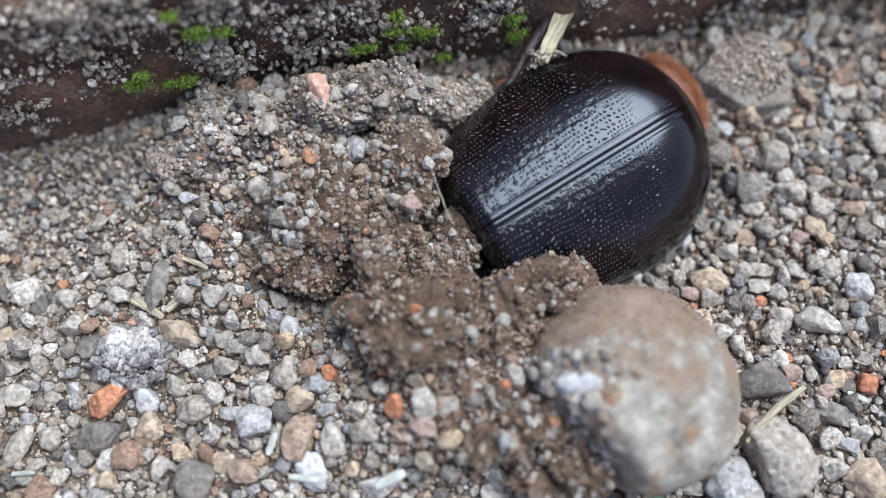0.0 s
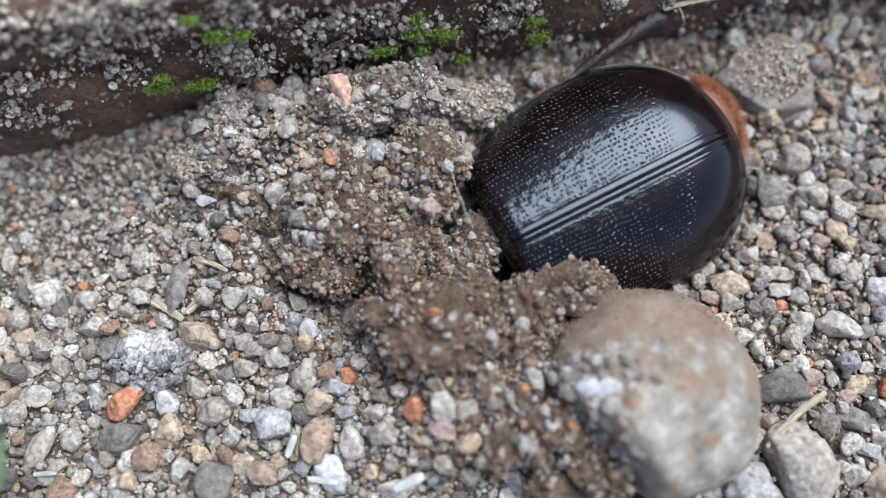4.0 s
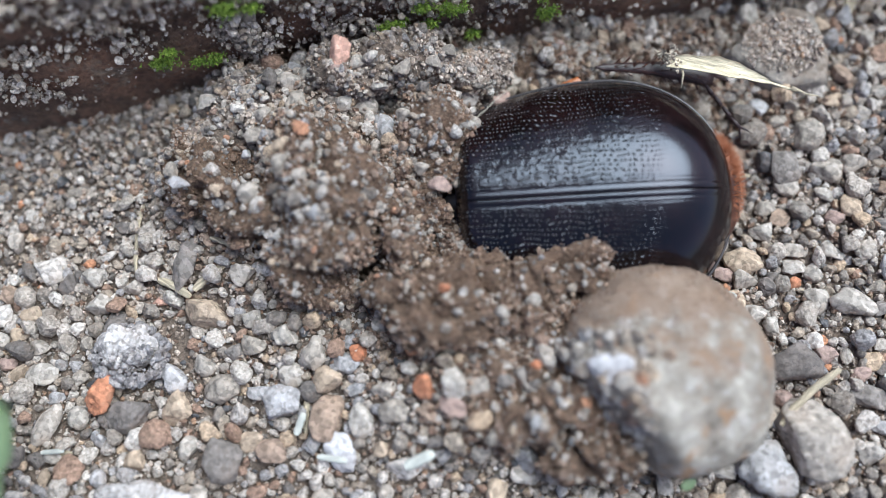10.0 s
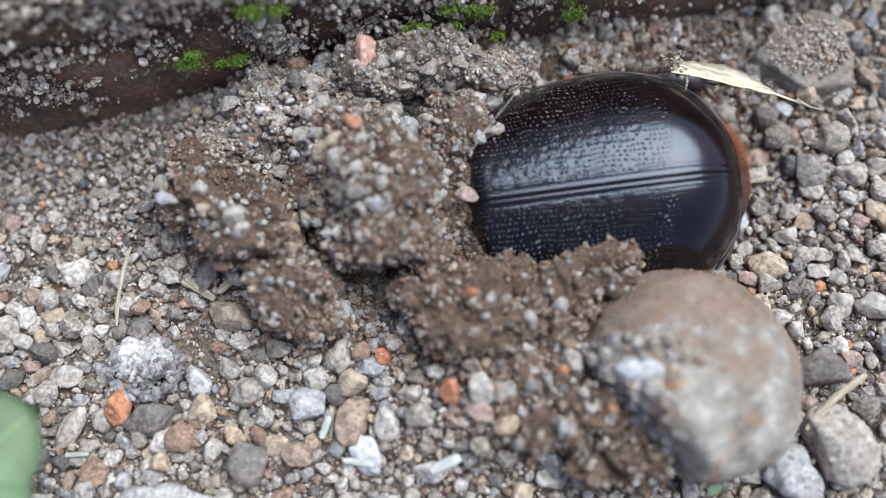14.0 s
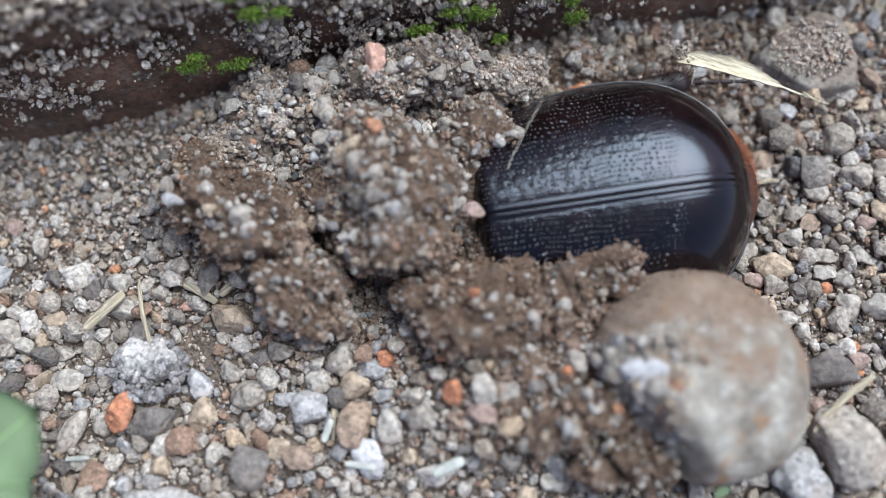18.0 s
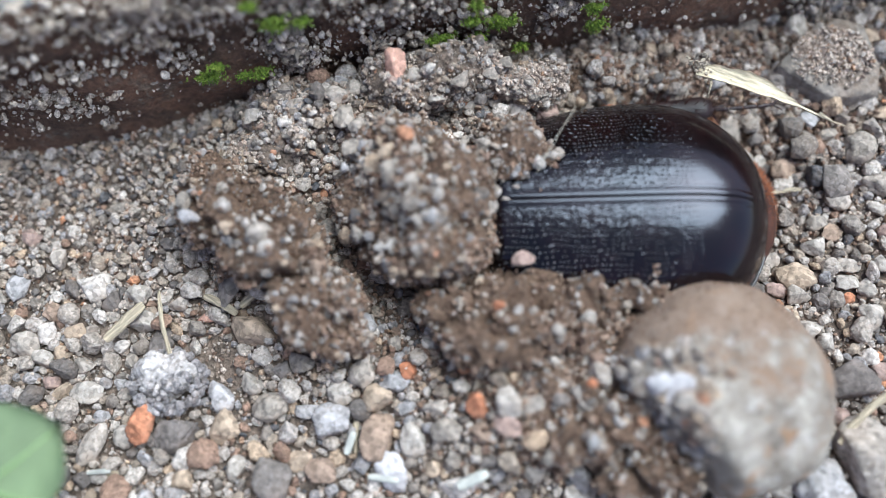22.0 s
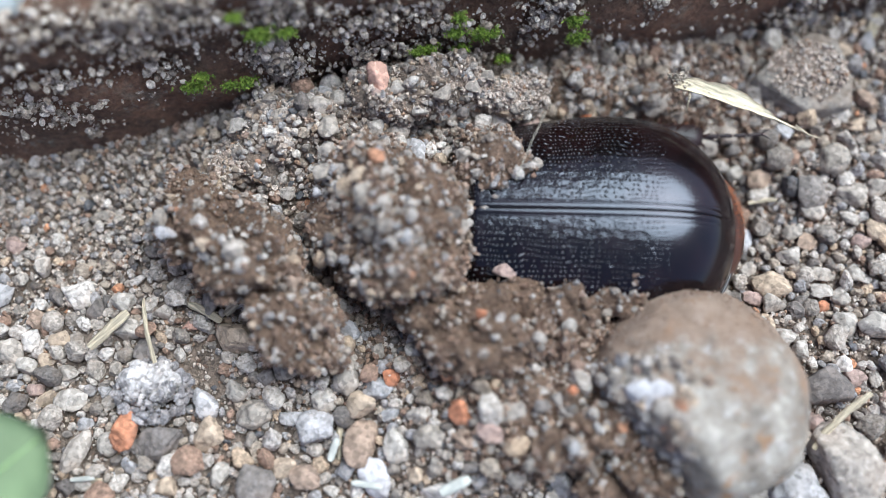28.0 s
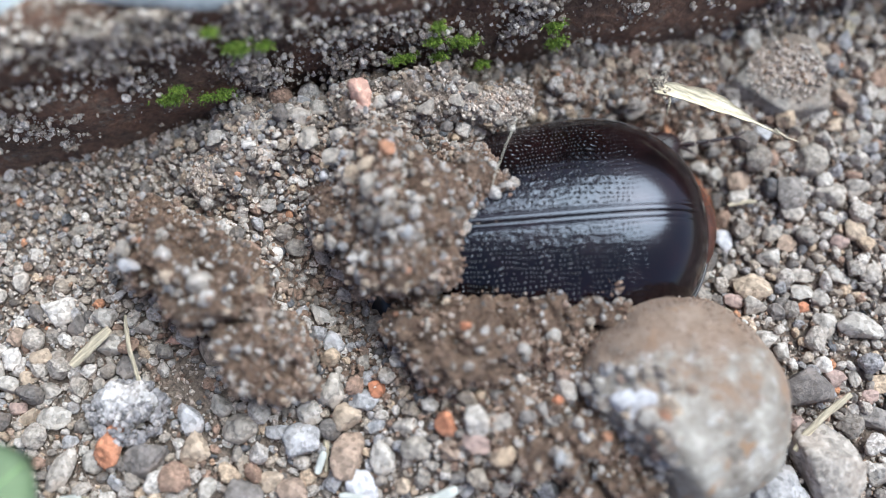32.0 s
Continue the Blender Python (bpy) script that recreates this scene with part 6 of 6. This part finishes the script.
HUSK_ROWS = [
    (0, 0.01266, 0.02304, 0.00600, 0.0, 0.0, 60.0),
    (0.5, 0.02154, 0.02007, 0.00680, 0.0, 0.0, 18.0),
    (1, 0.02505, 0.02386, 0.00680, 0.0, 0.0, 12.0),
    (1.5, 0.02587, 0.02418, 0.00680, 0.0, 0.0, 8.0),
    (2, 0.02542, 0.02463, 0.00680, 0.0, 0.0, 8.0),
    (3, 0.02585, 0.02347, 0.00680, 0.0, 0.0, 8.0),
    (3.5, 0.02608, 0.02395, 0.00680, 0.0, 0.0, 8.0),
    (5.5, 0.02467, 0.02501, 0.00680, 0.0, 0.0, 8.0),
    (6, 0.02444, 0.02481, 0.00680, 0.0, 0.0, 8.0),
    (7, 0.02530, 0.02519, 0.00680, 0.0, 0.0, 8.0),
    (8, 0.02437, 0.02571, 0.00680, 0.0, 0.0, 8.0),
    (8.5, 0.02373, 0.02538, 0.00680, 0.0, 0.0, 4.0),
    (9, 0.02415, 0.01758, 0.00580, 6.0, 0.0, -20.0),
    (9.5, 0.02492, 0.01540, 0.00580, 6.0, 0.0, -15.4),
    (10, 0.02490, 0.01374, 0.00580, 6.0, 0.0, -14.8),
    (11, 0.02492, 0.01318, 0.00580, 6.0, 0.0, -13.5),
    (12, 0.02400, 0.01363, 0.00580, 6.0, 0.0, -12.2),
    (13, 0.02291, 0.01368, 0.00580, 6.0, 0.0, -17.0),
    (14, 0.02278, 0.01313, 0.00580, 6.0, 0.0, -17.7),
    (17, 0.02334, 0.01424, 0.00580, 6.0, 0.0, -19.7),
    (19, 0.02304, 0.01373, 0.00580, 6.0, 0.0, -21.0),
    (21, 0.02283, 0.01347, 0.00580, 6.0, 0.0, -24.0),
    (22, 0.02261, 0.01330, 0.00580, 6.0, 0.0, -24.0),
    (23, 0.02264, 0.01334, 0.00580, 6.0, 0.0, -24.0),
    (24, 0.02266, 0.01325, 0.00580, 6.0, 0.0, -24.0),
    (32, 0.02266, 0.01325, 0.00580, 6.0, 0.0, -24.0),
]
FIBRE_ROWS = [
    (0, -0.00030, 0.00289, 0.00950, 0.0, 0.0, 110.0),
    (8, -0.00016, 0.00319, 0.00950, 0.0, 0.0, 108.0),
    (9, 0.00201, 0.00885, 0.00980, 0.0, -4.0, 40.0),
    (11, 0.00105, 0.00860, 0.00980, 0.0, -4.0, 45.0),
    (14, -0.00051, 0.00751, 0.00980, 0.0, -4.0, 52.0),
    (17, 0.00218, 0.00535, 0.01020, 0.0, -4.0, 60.0),
    (19, 0.00170, 0.00685, 0.01020, 0.0, -4.0, 64.0),
    (23, 0.00294, 0.00677, 0.01020, 0.0, -4.0, 58.0),
    (28, 0.00207, 0.00713, 0.01020, 0.0, -4.0, 66.0),
    (32, 0.00135, 0.00745, 0.01020, 0.0, -4.0, 68.0),
]
STEM_ROWS = [
    (0, -0.02934, 0.00117, 0.00020, 0.0, 0.0, 88.0),
    (9, -0.03094, -0.00018, 0.00040, 0.0, 0.0, 88.0),
    (11, -0.03356, -0.00212, 0.00160, 0.0, 0.0, 86.0),
    (13, -0.03382, -0.00452, 0.00180, 0.0, 0.0, 86.0),
    (14, -0.03536, -0.00608, 0.00200, 0.0, 0.0, 84.0),
    (14.4, -0.03498, -0.00684, 0.00210, 0.0, 0.0, 82.0),
    (16.6, -0.03290, -0.00891, 0.00230, 0.0, 0.0, 106.0),
    (32, -0.03290, -0.00891, 0.00230, 0.0, 0.0, 106.0),
]
SPLINTER_ROWS = [
    (0, -0.02535, -0.00168, 0.00000, 0.0, 0.0, 30.0),
    (14.4, -0.02931, -0.00356, 0.00030, 0.0, 0.0, 30.0),
    (16.6, -0.03705, -0.00819, 0.00220, 0.0, 0.0, 44.0),
    (32, -0.03705, -0.00819, 0.00220, 0.0, 0.0, 44.0),
]
PINK_ROWS = [
    (0, -0.01163, 0.01268, 0.00900, 25.0, 0.0, 12.0),
    (2, -0.01126, 0.01265, 0.00900, 25.0, 0.0, 12.0),
    (3.5, -0.01146, 0.01288, 0.00900, 25.0, 0.0, 12.0),
    (5.5, -0.01112, 0.01293, 0.00900, 25.0, 0.0, 12.0),
    (6, -0.01150, 0.01297, 0.00900, 25.0, 0.0, 12.0),
    (7, -0.01165, 0.01328, 0.00900, 25.0, 0.0, 12.0),
    (8, -0.01204, 0.01314, 0.00900, 25.0, 0.0, 12.0),
    (8.5, -0.01303, 0.01400, 0.00900, 25.0, 0.0, -5.0),
    (9, -0.01260, 0.01440, 0.00900, 25.0, 0.0, -22.0),
    (10, -0.01262, 0.01408, 0.00900, 25.0, 0.0, -20.6),
    (11, -0.01260, 0.01345, 0.00900, 25.0, 0.0, -19.2),
    (12, -0.01258, 0.01339, 0.00900, 25.0, 0.0, -17.8),
    (13, -0.01297, 0.01370, 0.00900, 25.0, 0.0, -16.4),
    (14, -0.01263, 0.01437, 0.00900, 25.0, 0.0, -15.0),
    (17, -0.01154, 0.01336, 0.00900, 25.0, 0.0, -10.9),
    (19, -0.01210, 0.01418, 0.00900, 25.0, 0.0, -8.1),
    (21, -0.01191, 0.01402, 0.00900, 25.0, 0.0, -5.3),
    (22, -0.01187, 0.01425, 0.00900, 25.0, 0.0, -3.9),
    (23, -0.01182, 0.01499, 0.00900, 25.0, 0.0, -2.5),
    (24, -0.01145, 0.01441, 0.00900, 25.0, 0.0, -1.1),
    (27, -0.01142, 0.01396, 0.00900, 25.0, 0.0, 3.0),
    (28, -0.01190, 0.01402, 0.00900, 25.0, 0.0, 4.4),
    (29, -0.01179, 0.01376, 0.00900, 25.0, 0.0, 5.8),
    (30, -0.01160, 0.01345, 0.00900, 25.0, 0.0, 7.2),
    (31, -0.01166, 0.01345, 0.00900, 25.0, 0.0, 8.6),
    (32, -0.01158, 0.01342, 0.00900, 25.0, 0.0, 10.0),
]
CHIP_ROWS = [
    (0, -0.03125, -0.01506, 0.00140, 0.0, 0.0, 30.0),
    (3, -0.03130, -0.01499, 0.00140, 0.0, 0.0, 32.0),
    (6, -0.03259, -0.01592, 0.00140, 0.0, 0.0, 34.0),
    (9, -0.03410, -0.01633, 0.00140, 0.0, 0.0, 56.0),
    (10, -0.03422, -0.01638, 0.00140, 0.0, 0.0, 56.2),
    (11, -0.03419, -0.01635, 0.00140, 0.0, 0.0, 56.3),
    (12, -0.03424, -0.01643, 0.00140, 0.0, 0.0, 56.5),
    (13, -0.03461, -0.01657, 0.00140, 0.0, 0.0, 56.7),
    (14, -0.03469, -0.01707, 0.00140, 0.0, 0.0, 56.9),
    (17, -0.03468, -0.01735, 0.00140, 0.0, 0.0, 57.4),
    (19, -0.03469, -0.01739, 0.00140, 0.0, 0.0, 57.7),
    (21, -0.03464, -0.01734, 0.00140, 0.0, 0.0, 58.1),
    (23, -0.03476, -0.01731, 0.00140, 0.0, 0.0, 58.4),
    (24, -0.03467, -0.01728, 0.00140, 0.0, 0.0, 58.6),
    (27, -0.03475, -0.01721, 0.00140, 0.0, 0.0, 59.1),
    (29, -0.03470, -0.01727, 0.00140, 0.0, 0.0, 59.5),
    (30, -0.03464, -0.01708, 0.00140, 0.0, 0.0, 59.7),
    (31, -0.03467, -0.01712, 0.00140, 0.0, 0.0, 59.8),
    (32, -0.03483, -0.01715, 0.00140, 0.0, 0.0, 60.0),
]
TAIL_ROWS = [(0, -0.0113, -0.0015, -0.0008, 0, 0, 0), (8, -0.0111, -0.0013, -0.0009, 0, 0, 0), (11, -0.0106, -0.0009, -0.0011, 0, 0, 0), (20, -0.0104, -0.0008, -0.0012, 0, 0, 0), (32, -0.0102, -0.0006, -0.0013, 0, 0, 0)]
LUMP_ROWS = [
    (0, -0.02942, -0.01106, 0.00100, 0.0, 0.0, 0.0),
    (3.5, -0.02934, -0.01110, 0.00100, 0.0, 0.0, 0.0),
    (5.5, -0.03108, -0.01140, 0.00100, 0.0, 0.0, 0.0),
    (7, -0.03121, -0.01137, 0.00100, 0.0, 0.0, 0.0),
    (8, -0.03119, -0.01137, 0.00100, 0.0, 0.0, 0.0),
    (8.5, -0.03140, -0.01162, 0.00100, 0.0, 0.0, 0.0),
    (9, -0.03191, -0.01203, 0.00100, 0.0, 0.0, 0.0),
    (10, -0.03208, -0.01282, 0.00100, 0.0, 0.0, 0.0),
    (11, -0.03214, -0.01287, 0.00100, 0.0, 0.0, 0.0),
    (12, -0.03222, -0.01290, 0.00100, 0.0, 0.0, 0.0),
    (13, -0.03254, -0.01320, 0.00100, 0.0, 0.0, 0.0),
    (14, -0.03291, -0.01379, 0.00100, 0.0, 0.0, 0.0),
    (17, -0.03267, -0.01352, 0.00100, 0.0, 0.0, 0.0),
    (19, -0.03275, -0.01365, 0.00100, 0.0, 0.0, 0.0),
    (21, -0.03276, -0.01364, 0.00100, 0.0, 0.0, 0.0),
    (23, -0.03278, -0.01363, 0.00100, 0.0, 0.0, 0.0),
    (24, -0.03277, -0.01368, 0.00100, 0.0, 0.0, 0.0),
    (27, -0.03274, -0.01381, 0.00100, 0.0, 0.0, 0.0),
    (29, -0.03273, -0.01380, 0.00100, 0.0, 0.0, 0.0),
    (30, -0.03283, -0.01368, 0.00100, 0.0, 0.0, 0.0),
    (31, -0.03322, -0.01392, 0.00100, 0.0, 0.0, 0.0),
    (32, -0.03349, -0.01414, 0.00100, 0.0, 0.0, 0.0),
]
HEAP_ROWS = [
    (0, -0.00566, 0.01219, 0.00300, 0.0, 0.0, 8.0),
    (2, -0.00537, 0.01215, 0.00300, 0.0, 0.0, 8.0),
    (3.5, -0.00550, 0.01232, 0.00300, 0.0, 0.0, 8.0),
    (5.5, -0.00525, 0.01235, 0.00300, 0.0, 0.0, 8.0),
    (6, -0.00556, 0.01238, 0.00300, 0.0, 0.0, 8.0),
    (7, -0.00567, 0.01260, 0.00300, 0.0, 0.0, 8.0),
    (8, -0.00600, 0.01251, 0.00300, 0.0, 0.0, 8.0),
    (8.5, -0.00682, 0.01312, 0.00300, 0.0, 0.0, 8.0),
    (9, -0.00648, 0.01344, 0.00300, 0.0, 0.0, 8.0),
    (10, -0.00646, 0.01323, 0.00300, 0.0, 0.0, 8.0),
    (11, -0.00643, 0.01275, 0.00300, 0.0, 0.0, 8.0),
    (12, -0.00642, 0.01272, 0.00300, 0.0, 0.0, 8.0),
    (13, -0.00671, 0.01295, 0.00300, 0.0, 0.0, 8.0),
    (14, -0.00640, 0.01340, 0.00300, 0.0, 0.0, 8.0),
    (17, -0.00552, 0.01273, 0.00300, 0.0, 0.0, 8.0),
    (19, -0.00595, 0.01328, 0.00300, 0.0, 0.0, 8.0),
    (21, -0.00580, 0.01320, 0.00300, 0.0, 0.0, 8.0),
    (22, -0.00572, 0.01333, 0.00300, 0.0, 0.0, 8.0),
    (23, -0.00568, 0.01385, 0.00300, 0.0, 0.0, 8.0),
    (24, -0.00541, 0.01343, 0.00300, 0.0, 0.0, 8.0),
    (27, -0.00533, 0.01311, 0.00300, 0.0, 0.0, 8.0),
    (28, -0.00574, 0.01314, 0.00300, 0.0, 0.0, 8.0),
    (29, -0.00569, 0.01300, 0.00300, 0.0, 0.0, 8.0),
    (30, -0.00554, 0.01277, 0.00300, 0.0, 0.0, 8.0),
    (31, -0.00554, 0.01271, 0.00300, 0.0, 0.0, 8.0),
    (32, -0.00546, 0.01263, 0.00300, 0.0, 0.0, 8.0),
]
RED_ROWS = [
    (0, -0.00287, 0.00190, 0.00820, 0.0, 0.0, 0.0),
    (16.5, -0.00287, 0.00037, 0.00820, 0.0, 0.0, 0.0),
    (17, -0.00279, 0.00006, 0.00820, 0.0, 0.0, 0.0),
    (18, -0.00251, -0.00044, 0.00820, 0.0, 0.0, 0.0),
    (19, -0.00255, -0.00062, 0.00820, 0.0, 0.0, 0.0),
    (20, -0.00210, -0.00004, 0.00820, 0.0, 0.0, 0.0),
    (21, -0.00140, -0.00049, 0.00820, 0.0, 0.0, 0.0),
    (22.5, 0.00010, -0.00450, 0.00720, 0.0, 0.0, 30.0),
    (26.5, 0.00001, -0.00446, 0.00660, 0.0, 0.0, 0.0),
    (28, -0.00014, -0.00369, 0.00660, 0.0, 0.0, 0.0),
    (29, 0.00032, -0.00378, 0.00660, 0.0, 0.0, 0.0),
    (30, 0.00028, -0.00357, 0.00660, 0.0, 0.0, 0.0),
    (31, 0.00032, -0.00302, 0.00660, 0.0, 0.0, 0.0),
    (32, 0.00012, -0.00283, 0.00660, 0.0, 0.0, 0.0),
]


def motions():
    for thing, rows in ((BEETLE, BEETLE_ROWS), (TAIL, TAIL_ROWS), (TIBIA, TIBIA_ROWS), (FOOT, FOOT_ROWS), (CLOD_A, CLOD_A_ROWS), (CLOD_B, CLOD_B_ROWS), (CLOD_C, CLOD_C_ROWS), (HEAP, HEAP_ROWS),
                        (HUSK, HUSK_ROWS), (FIBRE, FIBRE_ROWS), (STEM, STEM_ROWS), (SPLINTER, SPLINTER_ROWS), (PINK, PINK_ROWS), (CHIP, CHIP_ROWS), (LUMP, LUMP_ROWS), (RED, RED_ROWS)):
        walk(thing, [(r[0], pose(*r[1:])) for r in rows])


motions()
